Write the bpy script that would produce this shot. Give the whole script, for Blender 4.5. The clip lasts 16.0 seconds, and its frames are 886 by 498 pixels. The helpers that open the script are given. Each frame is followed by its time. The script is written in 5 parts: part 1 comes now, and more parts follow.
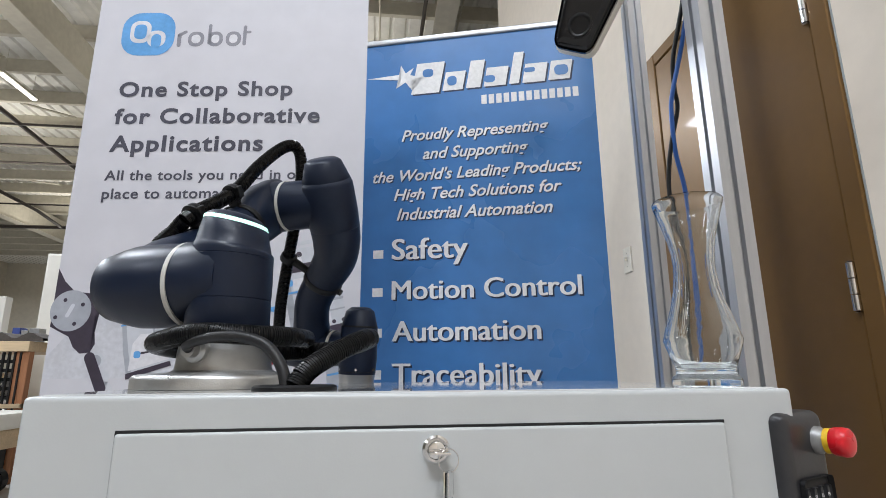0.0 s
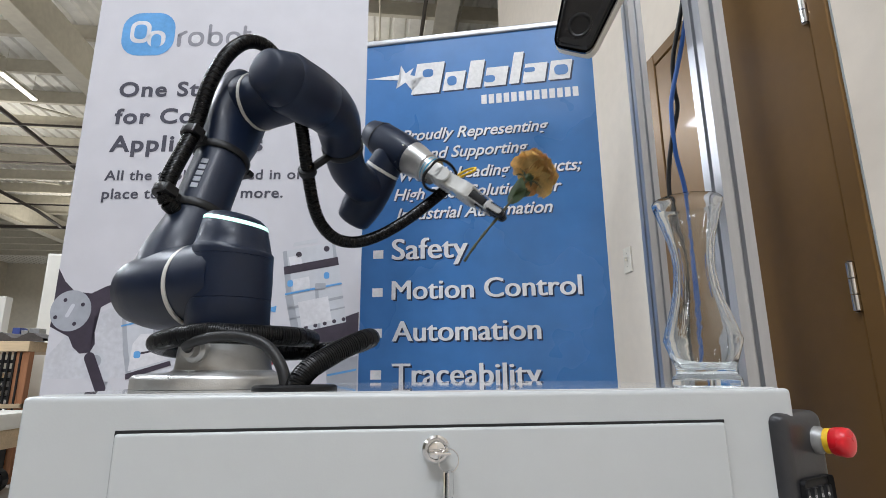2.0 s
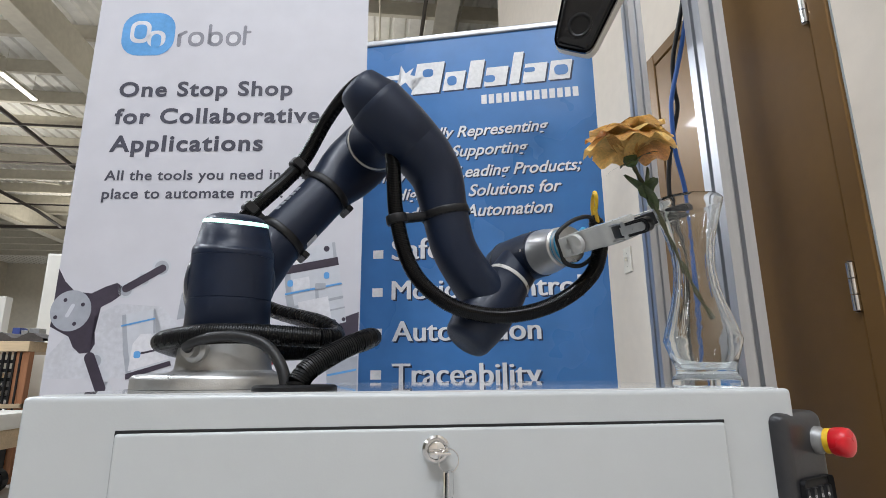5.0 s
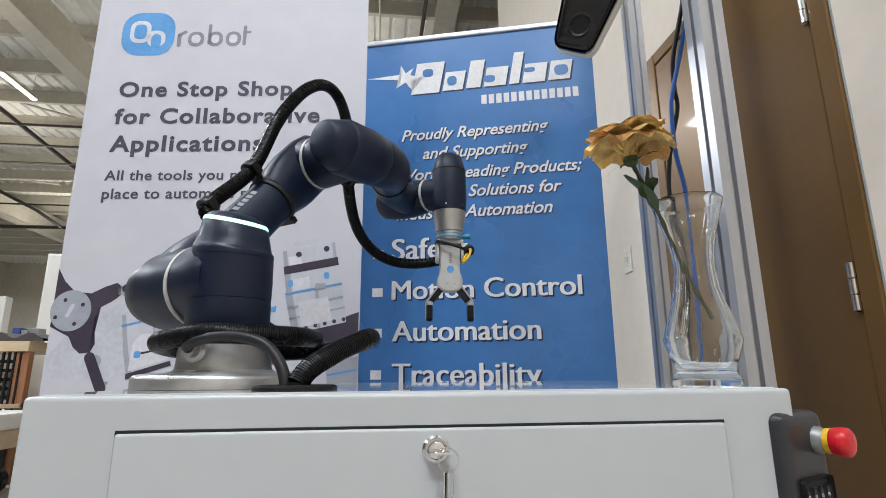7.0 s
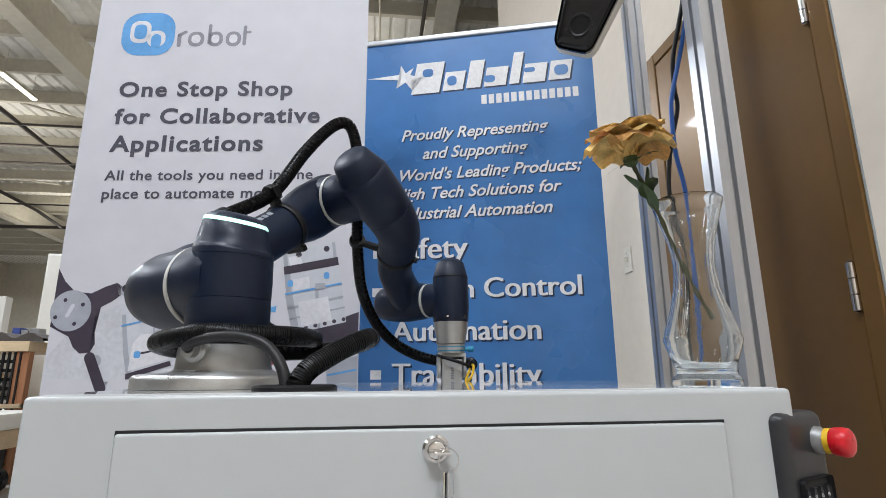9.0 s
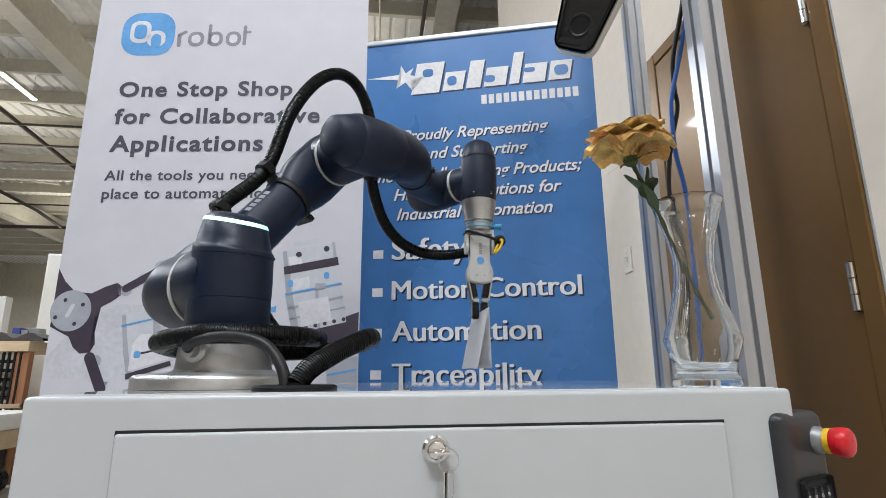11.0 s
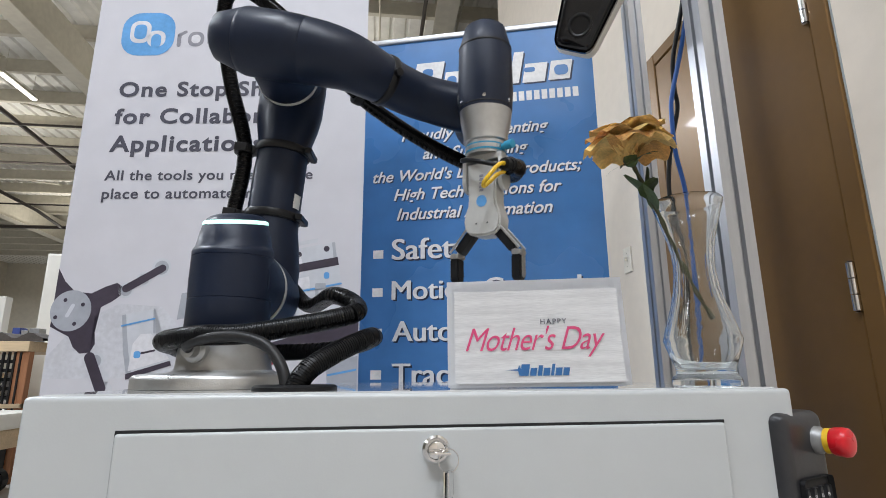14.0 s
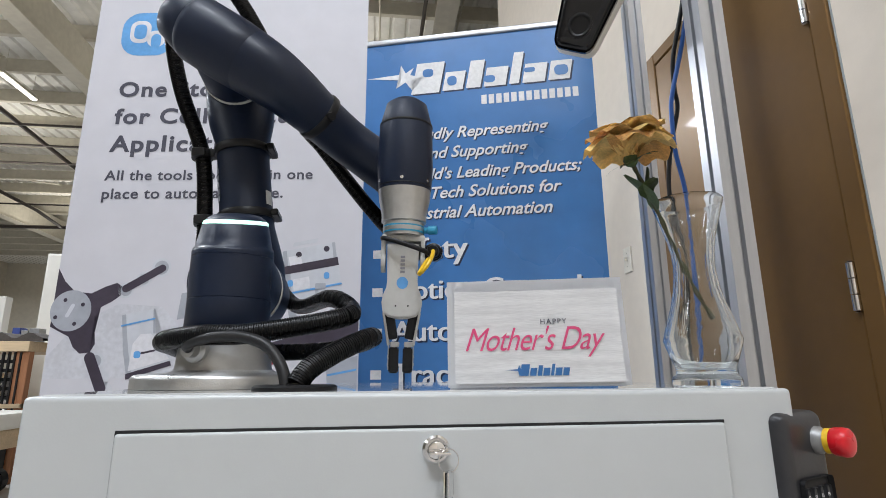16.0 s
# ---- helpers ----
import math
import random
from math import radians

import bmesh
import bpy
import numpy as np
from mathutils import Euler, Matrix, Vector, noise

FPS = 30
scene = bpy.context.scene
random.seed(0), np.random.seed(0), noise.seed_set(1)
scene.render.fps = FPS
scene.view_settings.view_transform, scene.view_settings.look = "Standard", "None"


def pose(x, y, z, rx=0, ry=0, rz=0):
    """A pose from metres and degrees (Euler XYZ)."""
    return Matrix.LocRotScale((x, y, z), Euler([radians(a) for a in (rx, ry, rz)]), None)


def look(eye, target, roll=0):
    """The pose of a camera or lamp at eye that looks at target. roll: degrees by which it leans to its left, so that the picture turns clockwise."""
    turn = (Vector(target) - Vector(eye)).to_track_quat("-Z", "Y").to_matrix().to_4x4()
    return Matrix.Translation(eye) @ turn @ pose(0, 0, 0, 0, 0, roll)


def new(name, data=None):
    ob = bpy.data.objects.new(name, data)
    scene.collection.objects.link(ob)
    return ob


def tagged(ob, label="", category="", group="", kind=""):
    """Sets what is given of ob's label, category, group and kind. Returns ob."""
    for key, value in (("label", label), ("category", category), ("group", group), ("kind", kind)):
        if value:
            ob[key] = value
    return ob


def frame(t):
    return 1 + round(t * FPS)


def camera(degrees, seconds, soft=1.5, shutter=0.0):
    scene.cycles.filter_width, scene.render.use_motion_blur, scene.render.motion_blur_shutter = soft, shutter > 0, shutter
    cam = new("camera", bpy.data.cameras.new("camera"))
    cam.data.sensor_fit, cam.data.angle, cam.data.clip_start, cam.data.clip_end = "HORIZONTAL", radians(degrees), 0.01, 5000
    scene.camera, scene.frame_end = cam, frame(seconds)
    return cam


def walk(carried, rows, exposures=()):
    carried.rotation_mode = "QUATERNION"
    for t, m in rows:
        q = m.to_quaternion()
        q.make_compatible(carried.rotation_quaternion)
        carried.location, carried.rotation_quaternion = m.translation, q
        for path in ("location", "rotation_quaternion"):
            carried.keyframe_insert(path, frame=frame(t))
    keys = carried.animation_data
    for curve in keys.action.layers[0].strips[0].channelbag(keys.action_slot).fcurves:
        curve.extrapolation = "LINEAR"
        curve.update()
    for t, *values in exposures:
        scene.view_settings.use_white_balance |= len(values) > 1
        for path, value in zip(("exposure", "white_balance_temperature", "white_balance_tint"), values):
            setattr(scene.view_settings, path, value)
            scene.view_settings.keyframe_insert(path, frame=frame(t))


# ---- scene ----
# ---------------------------------------------------------------- camera
EYE = Vector((0.0, 0.0, 0.75))
HEAD, TILT = radians(7.0), radians(13.1)
AHEAD = Vector((math.sin(HEAD) * math.cos(TILT), math.cos(HEAD) * math.cos(TILT), math.sin(TILT)))
cam = camera(79.65, 16.0, soft=0.9, shutter=0.3)
STAND = look(EYE, EYE + AHEAD, -0.4)
walk(cam, [(0.0, STAND), (16.0, STAND)], exposures=[(0.0, 0.0), (16.0, 0.0)])

# ---------------------------------------------------------------- world and lights
world = bpy.data.worlds.new("world")
scene.world = world
world.use_nodes = True
world.node_tree.nodes["Background"].inputs[0].default_value = (0.9, 0.95, 1.0, 1)
world.node_tree.nodes["Background"].inputs[1].default_value = 0.15


def lamp(name, at, target, size_x, size_y, watts, colour=(0.86, 0.917, 1.0)):
    data = bpy.data.lights.new(name, "AREA")
    data.shape, data.size, data.size_y, data.energy, data.color = "RECTANGLE", size_x, size_y, watts, colour
    ob = new(name, data)
    ob.matrix_world = look(at, target)
    return ob


# upward fill lamps added to brighten the roof; no fixture hangs there
for hx, hy, watts in ((-7.5, 6.5, 42), (-9.5, 13.0, 62), (-2.0, 9.5, 60), (-10.5, 20.0, 100)):
    lamp("uplight", (hx, hy, 5.0), (hx, hy + 0.5, 9), 2.5, 0.5, watts, (1.0, 0.95, 0.86))
# high-bay fixtures assumed under the hall roof; the y=26 one added to brighten the far wall
for hx, hy, watts in ((-1.4, -0.9, 155), (-4.5, 3.0, 240), (-4.5, 9.0, 300), (0.3, -3.2, 190), (-9.5, 6.0, 300), (-9.5, 13.0, 300), (-16.0, 26.0, 650), (-6.5, -1.0, 140)):
    lamp("high_bay_light", (hx, hy, 5.6), (hx, hy, 0), 1.3, 0.6, watts)


# ---------------------------------------------------------------- materials
def mat(name, colour, rough=0.5, metal=0.0, vary=0.12, scale=8.0, bump=0.0, bump_scale=60.0, coat=0.0, emit=0.0, rough_vary=0.1, stretch=(1, 1, 1), piece=0.0, spec=0.5):
    """A surface with two scales of tone, uneven gloss and a fine relief."""
    m = bpy.data.materials.new(name)
    m.use_nodes = True
    nt = m.node_tree
    p = nt.nodes["Principled BSDF"]
    p.inputs["Metallic"].default_value = metal
    p.inputs["Coat Weight"].default_value = coat
    p.inputs["Specular IOR Level"].default_value = spec
    co = nt.nodes.new("ShaderNodeTexCoord")
    mp = nt.nodes.new("ShaderNodeMapping")
    mp.inputs["Scale"].default_value = stretch
    nt.links.new(co.outputs["Object"], mp.inputs[0])
    big, small = nt.nodes.new("ShaderNodeTexNoise"), nt.nodes.new("ShaderNodeTexNoise")
    big.inputs["Scale"].default_value, small.inputs["Scale"].default_value = scale, scale * 9
    big.inputs["Detail"].default_value = small.inputs["Detail"].default_value = 4
    nt.links.new(mp.outputs[0], big.inputs[0])
    nt.links.new(mp.outputs[0], small.inputs[0])
    add = nt.nodes.new("ShaderNodeMath")
    add.operation = "MULTIPLY_ADD"
    add.inputs[1].default_value = 0.45
    nt.links.new(small.outputs[0], add.inputs[0])
    half = nt.nodes.new("ShaderNodeMath")
    half.operation = "MULTIPLY"
    half.inputs[1].default_value = 0.55
    nt.links.new(big.outputs[0], half.inputs[0])
    nt.links.new(half.outputs[0], add.inputs[2])
    ramp = nt.nodes.new("ShaderNodeMapRange")
    ramp.interpolation_type = "SMOOTHSTEP"
    ramp.inputs[1].default_value, ramp.inputs[2].default_value = 0.3, 0.7
    ramp.inputs[3].default_value, ramp.inputs[4].default_value = 1 - vary, 1 + vary
    nt.links.new(add.outputs[0], ramp.inputs[0])
    mix = nt.nodes.new("ShaderNodeMix")
    mix.data_type, mix.blend_type = "RGBA", "MULTIPLY"
    mix.inputs[0].default_value = 1
    mix.inputs[6].default_value = (*colour, 1)
    val = ramp.outputs[0]
    if piece:
        info = nt.nodes.new("ShaderNodeObjectInfo")
        pr = nt.nodes.new("ShaderNodeMapRange")
        pr.inputs[3].default_value, pr.inputs[4].default_value = 1 - piece, 1 + piece
        nt.links.new(info.outputs["Random"], pr.inputs[0])
        mul = nt.nodes.new("ShaderNodeMath")
        mul.operation = "MULTIPLY"
        nt.links.new(val, mul.inputs[0])
        nt.links.new(pr.outputs[0], mul.inputs[1])
        val = mul.outputs[0]
    nt.links.new(val, mix.inputs[7])
    nt.links.new(mix.outputs[2], p.inputs["Base Color"])
    rr = nt.nodes.new("ShaderNodeMapRange")
    rr.interpolation_type = "SMOOTHSTEP"
    rr.inputs[1].default_value, rr.inputs[2].default_value = 0.3, 0.7
    rr.inputs[3].default_value, rr.inputs[4].default_value = max(0.02, rough - rough_vary), min(1, rough + rough_vary)
    nt.links.new(big.outputs[0], rr.inputs[0])
    nt.links.new(rr.outputs[0], p.inputs["Roughness"])
    if bump:
        fine = nt.nodes.new("ShaderNodeTexNoise")
        fine.inputs["Scale"].default_value, fine.inputs["Detail"].default_value = bump_scale, 5
        nt.links.new(mp.outputs[0], fine.inputs[0])
        b = nt.nodes.new("ShaderNodeBump")
        b.inputs["Strength"].default_value, b.inputs["Distance"].default_value = bump, 0.002
        nt.links.new(fine.outputs[0], b.inputs["Height"])
        nt.links.new(b.outputs[0], p.inputs["Normal"])
    if emit:
        p.inputs["Emission Color"].default_value = (*colour, 1)
        p.inputs["Emission Strength"].default_value = emit
    return m


NAVY = mat("navy_arm_paint", (0.006, 0.012, 0.03), 0.41, 0.0, 0.1, 5, 0.12, 900, coat=0.03, spec=0.31)
RING = mat("pale_ring_plastic", (0.55, 0.54, 0.5), 0.45)
ALLOY = mat("satin_cast_aluminium", (0.5, 0.5, 0.49), 0.36, 0.85, 0.08, 9, 0.15, 500)
GRIP = mat("gripper_painted_metal", (0.52, 0.52, 0.5), 0.42, 0.1, 0.06, 10, 0.05, 300)
BLACK = mat("black_plastic", (0.009, 0.009, 0.01), 0.42, 0, 0.2, 20, 0.1, 300, spec=0.3)
RUBBER = mat("black_conduit_plastic", (0.004, 0.004, 0.0045), 0.27, 0, 0.2, 20, spec=0.22)
SHEATH = mat("dark_grey_cable_sheath", (0.017, 0.017, 0.018), 0.45, spec=0.35)
CART = mat("white_powder_coat", (0.49, 0.51, 0.515), 0.34, 0, 0.02, 3, 0.05, 420, coat=0.12, rough_vary=0.03)
TOPM = mat("glossy_white_worktop", (0.5, 0.51, 0.51), 0.06, 0, 0.03, 4, rough_vary=0.03, coat=0.5)
# flat near-black that stands for shade in gaps
SHADE = mat("shade_black", (0.01, 0.01, 0.01), 0.8)
CHROME = mat("chrome", (0.75, 0.75, 0.75), 0.12, 1.0, 0.04, rough_vary=0.06)
ANOD = mat("clear_anodised_aluminium", (0.47, 0.48, 0.5), 0.4, 0.85, 0.06, 14, stretch=(1, 1, 0.04), rough_vary=0.08)
WALL = mat("cream_wall_paint", (0.74, 0.66, 0.56), 0.75, 0, 0.04, 2, 0.15, 140)
DOOR = mat("bronze_brown_door_enamel", (0.16, 0.083, 0.022), 0.33, 0.3, 0.06, 3, 0.1, 260, coat=0.08, rough_vary=0.03)
SWITCH = mat("almond_switch_plastic", (0.75, 0.7, 0.6), 0.4)
BANW = mat("pale_grey_banner_vinyl", (0.58, 0.58, 0.63), 0.5, 0, 0.04, 1.2, 0.05, 30)
BANB = mat("blue_banner_vinyl", (0.05, 0.185, 0.46), 0.28, 0, 0.1, 1.2, 0.1, 12, coat=0.1)
INK = mat("slate_print", (0.06, 0.06, 0.085), 0.5)
INKG = mat("grey_print", (0.25, 0.25, 0.29), 0.5)
SKYB = mat("light_blue_print", (0.11, 0.34, 0.68), 0.45)
WHITE = mat("white_print", (0.78, 0.78, 0.78), 0.5)
SHADOWINK = mat("navy_print", (0.008, 0.02, 0.06), 0.5)
STEEL = mat("off_white_roof_steel", (0.54, 0.51, 0.43), 0.6, 0, 0.1, 1.0)
DECK = mat("bright_roof_deck", (0.75, 0.74, 0.7), 0.55, 0.1, 0.12, 0.6)
FLOORM = mat("sealed_concrete", (0.34, 0.32, 0.3), 0.35, 0, 0.15, 0.8, 0.1, 40)
RED = mat("red_button_plastic", (0.6, 0.012, 0.02), 0.25)
YELLOW = mat("yellow_plastic", (0.75, 0.47, 0.02), 0.35)
PAPER = mat("white_card_stock", (0.91, 0.91, 0.92), 0.6, 0, 0.02, 20)
LED = mat("led_ring", (0.55, 1.0, 0.84), 0.4, emit=1.0)

HALLW = mat("tan_hall_wall", (0.62, 0.57, 0.47), 0.8, 0, 0.08, 0.5)
DARKPIPE = mat("dark_pipe_paint", (0.05, 0.04, 0.035), 0.5)
TUBE = mat("tube_glow", (1.0, 0.97, 0.9), 0.4, emit=6.0)
PLY = mat("pale_plywood", (0.55, 0.42, 0.27), 0.6, 0, 0.15, 3, 0.1, 60, stretch=(0.3, 3, 3))
REDWOOD = mat("reddish_timber", (0.3, 0.13, 0.06), 0.6, 0, 0.2, 4, 0.1, 60, stretch=(3, 3, 0.3))
STEELG = mat("grey_steel", (0.3, 0.3, 0.3), 0.45, 0.5, 0.1, 5)
FOAM = mat("dark_packing_foam", (0.07, 0.06, 0.055), 0.95, 0, 0.25, 20, 0.3, 200)
CREAM = mat("off_white_enamel", (0.72, 0.7, 0.64), 0.45, 0, 0.04, 2)
BLUEBOX = mat("blue_carton_print", (0.06, 0.09, 0.3), 0.5)
CAULK = mat("bluish_sealant", (0.3, 0.33, 0.34), 0.6)
DARKGREY = mat("dark_grey_plastic", (0.032, 0.032, 0.035), 0.38, 0.1, 0.1, 12, 0.08, 500)
GLOSSB = mat("glossy_black_front", (0.008, 0.008, 0.009), 0.12, rough_vary=0.04)
BLUECAB = mat("blue_cable_sheath", (0.02, 0.09, 0.32), 0.4)
BANP = mat("pale_print", (0.66, 0.66, 0.7), 0.5)
TINT = mat("soft_grey_print", (0.56, 0.57, 0.62), 0.5)
PLUM = mat("dark_plum_print", (0.045, 0.035, 0.055), 0.5, 0, 0.2, 6)
PGREY = mat("mid_grey_print", (0.36, 0.38, 0.43), 0.5, 0, 0.1, 5)
PLIGHT = mat("light_grey_print", (0.55, 0.57, 0.62), 0.5, 0, 0.06, 5)
REDP = mat("red_print", (0.4, 0.03, 0.04), 0.5)
CYAN = mat("cyan_plastic", (0.03, 0.3, 0.5), 0.35)
PETAL = mat("faded_yellow_petal_cloth", (0.78, 0.55, 0.2), 0.75, 0, 0.25, 30, 0.25, 300)
PETALB = mat("browned_petal_cloth", (0.56, 0.31, 0.09), 0.8, 0, 0.35, 40, 0.25, 300)
LEAF = mat("dark_green_leaf_cloth", (0.055, 0.09, 0.028), 0.6, 0, 0.35, 40, 0.3, 250)
STEM = mat("green_brown_stem", (0.06, 0.06, 0.025), 0.6, 0, 0.3, 60)
PINK = mat("pink_print", (0.6, 0.05, 0.16), 0.6)
WOODP = mat("pale_wood_print", (0.85, 0.845, 0.845), 0.6, 0, 0.15, 14, stretch=(1, 0.6, 9))
LOGOB = mat("blue_wordmark_print", (0.02, 0.12, 0.32), 0.5)
STICK = mat("white_label_stock", (0.7, 0.7, 0.68), 0.5)
for petal in (PETAL, PETALB, LEAF):
    petal.node_tree.nodes["Principled BSDF"].inputs["Subsurface Weight"].default_value = 0.15
    petal.node_tree.nodes["Principled BSDF"].inputs["Subsurface Radius"].default_value = (0.004, 0.003, 0.001)


def clear_glass():
    m = bpy.data.materials.new("clear_glass")
    m.use_nodes = True
    p = m.node_tree.nodes["Principled BSDF"]
    p.inputs["Base Color"].default_value = (0.97, 0.985, 0.975, 1)
    p.inputs["Transmission Weight"].default_value = 1.0
    p.inputs["IOR"].default_value = 1.48
    p.inputs["Roughness"].default_value = 0.0
    n = m.node_tree.nodes.new("ShaderNodeTexNoise")
    n.inputs["Scale"].default_value = 45
    b = m.node_tree.nodes.new("ShaderNodeBump")
    b.inputs["Strength"].default_value, b.inputs["Distance"].default_value = 0.006, 0.002
    m.node_tree.links.new(n.outputs[0], b.inputs["Height"])
    m.node_tree.links.new(b.outputs[0], p.inputs["Normal"])
    return m


GLASS = clear_glass()


# ---------------------------------------------------------------- mesh helpers
def part(name, bm, material, parent, label="", smooth=False, at=None):
    me = bpy.data.meshes.new(name)
    bm.normal_update()
    if smooth:
        for f in bm.faces:
            f.smooth = True
        for e in bm.edges:
            if len(e.link_faces) == 2 and e.calc_face_angle(0) > 0.7:
                e.smooth = False
    bm.to_mesh(me)
    bm.free()
    for m in material if isinstance(material, (list, tuple)) else (material,):
        me.materials.append(m)
    ob = new(name, me)
    if parent is not None:
        ob.parent = parent
    if at is not None:
        ob.matrix_basis = at
    if label:
        tagged(ob, label)
    return ob


def thing(name, label, category, at=None, group="", kind=""):
    ob = new(name)
    ob.empty_display_size = 0.05
    if at is not None:
        ob.matrix_basis = at
    return tagged(ob, label, category, group, kind)


def box(bm, x0, x1, y0, y1, z0, z1, bevel=0.0, seg=2, m=None):
    r = bmesh.ops.create_cube(bm, size=1)
    vs = r["verts"]
    for v in vs:
        v.co = Vector((x0 + (v.co.x + 0.5) * (x1 - x0), y0 + (v.co.y + 0.5) * (y1 - y0), z0 + (v.co.z + 0.5) * (z1 - z0)))
    if bevel:
        es = list({e for v in vs for e in v.link_edges})
        r = bmesh.ops.bevel(bm, geom=es, offset=bevel, segments=seg, profile=0.6, affect="EDGES")
        vs = list({v for f in r["faces"] for v in f.verts} | {v for v in vs if v.is_valid})
    if m is not None:
        bmesh.ops.transform(bm, matrix=m, verts=vs)
    return bm


def tube(bm, pts, radii, n=20, cap=True, squash=1.0, axis=None):
    """A skin round a line of points, one radius a point."""
    pts = [Vector(p) for p in pts]
    rings = []
    d0 = axis or (pts[1] - pts[0]).normalized()
    side = d0.orthogonal().normalized()
    for i, p in enumerate(pts):
        d = axis or (pts[min(i + 1, len(pts) - 1)] - pts[max(i - 1, 0)]).normalized()
        side = (side - d * side.dot(d)).normalized()
        up = d.cross(side)
        rings.append([bm.verts.new(p + (side * math.cos(2 * math.pi * k / n) + up * math.sin(2 * math.pi * k / n) * squash) * radii[i]) for k in range(n)])
    for a, b in zip(rings, rings[1:]):
        for k in range(n):
            bm.faces.new((a[k], a[(k + 1) % n], b[(k + 1) % n], b[k]))
    if cap:
        bm.faces.new(rings[0][::-1])
        bm.faces.new(rings[-1])
    return bm


def turned(bm, axis, at, profile, n=32):
    """A body of revolution: profile rows are (distance along the axis, radius)."""
    a = Vector(axis).normalized()
    return tube(bm, [Vector(at) + a * d for d, r in profile], [r for d, r in profile], n, axis=a)


def smooth_line(pts, n=8):
    """A Catmull-Rom line through the points."""
    pts = [Vector(p) for p in pts]
    out = []
    for i in range(len(pts) - 1):
        p0, p1, p2, p3 = pts[max(i - 1, 0)], pts[i], pts[i + 1], pts[min(i + 2, len(pts) - 1)]
        for k in range(n):
            t = k / n
            out.append(0.5 * ((2 * p1) + (p2 - p0) * t + (2 * p0 - 5 * p1 + 4 * p2 - p3) * t * t + (3 * p1 - p0 - 3 * p2 + p3) * t ** 3))
    return out + [pts[-1]]


def value(rows, t):
    """A smooth, monotone line through rows of (seconds, value)."""
    if t <= rows[0][0]:
        return rows[0][1]
    if t >= rows[-1][0]:
        return rows[-1][1]
    i = max(k for k in range(len(rows) - 1) if rows[k][0] <= t)

    def slope(k):
        return (rows[k + 1][1] - rows[k][1]) / (rows[k + 1][0] - rows[k][0])

    def tangent(k):
        if k == 0 or k == len(rows) - 1:
            return 0.0
        a, b = slope(k - 1), slope(k)
        return 0.0 if a * b <= 0 else 2 * a * b / (a + b)
    h = rows[i + 1][0] - rows[i][0]
    s = (t - rows[i][0]) / h
    a, b, ta, tb = rows[i][1], rows[i + 1][1], tangent(i) * h, tangent(i + 1) * h
    return a + s * ta + s * s * (3 * (b - a) - 2 * ta - tb) + s ** 3 * (2 * (a - b) + ta + tb)


def place(o, x, y):
    """A pose at o with its x axis along x and its y axis near y."""
    x = Vector(x).normalized()
    y = Vector(y)
    y = (y - x * y.dot(x)).normalized()
    m = Matrix((x, y, x.cross(y))).transposed().to_4x4()
    m.translation = o
    return m


# ---------------------------------------------------------------- the hall
TOP = 0.73
WEST, EAST, SOUTH, NORTH, ROOF = -22.0, 6.0, -7.0, 34.0, 7.3


def slab(name, dims, material, label, category, bevel=0.0):
    bm = bmesh.new()
    for d in dims:
        box(bm, *d, bevel)
    return tagged(part(name, bm, material, None), label, category, kind="structure")


slab("floor", [(WEST, EAST, SOUTH, NORTH, -0.2, 0)], FLOORM, "polished grey concrete hall floor", "floor")
DY0, DY1, DZ = 1.045, 1.90, 2.03
slab("wall_east", [(1.12, 1.27, DY1, 4.35, 0, ROOF), (1.12, 1.27, DY0, DY1, DZ, ROOF), (1.12, 1.27, SOUTH, DY0, 0, ROOF)], WALL, "cream painted plasterboard partition wall", "wall")
slab("wall_return", [(1.12, EAST, 4.35, 4.5, 0, ROOF)], WALL, "cream painted end of the office block", "wall")
slab("wall_south", [(WEST, EAST, SOUTH - 0.2, SOUTH, 0, ROOF)], WALL, "cream painted hall end wall", "wall")
slab("wall_west", [(WEST - 0.2, WEST, SOUTH, NORTH, 0, ROOF)], HALLW, "tan painted hall side wall", "wall")
slab("wall_north", [(WEST, EAST, NORTH, NORTH + 0.2, 0, ROOF)], HALLW, "tan painted far hall wall", "wall")
slab("wall_far_east", [(EAST, EAST + 0.2, SOUTH, NORTH, 0, ROOF)], HALLW, "tan painted hall wall", "wall")
# unseen black sheet added in place of the unlit space behind the door
slab("office_backing", [(1.5, 1.55, SOUTH, 4.3, 0, 2.6)], SHADE, "black sheet standing for the dark behind the door", "wall")


def roof():
    """A ribbed metal deck."""
    bm = bmesh.new()
    x = WEST
    pts = []
    while x < EAST:
        pts += [(x, ROOF), (x + 0.2, ROOF), (x + 0.23, ROOF + 0.05), (x + 0.27, ROOF + 0.05)]
        x += 0.3
    a = [bm.verts.new((px, SOUTH, pz)) for px, pz in pts]
    b = [bm.verts.new((px, NORTH, pz)) for px, pz in pts]
    for i in range(len(pts) - 1):
        bm.faces.new((a[i], a[i + 1], b[i + 1], b[i]))
    box(bm, WEST, EAST, SOUTH, NORTH, ROOF + 0.1, ROOF + 0.2)
    return tagged(part("ceiling", bm, DECK, None), "bright ribbed metal roof deck", "ceiling", kind="structure")


roof()


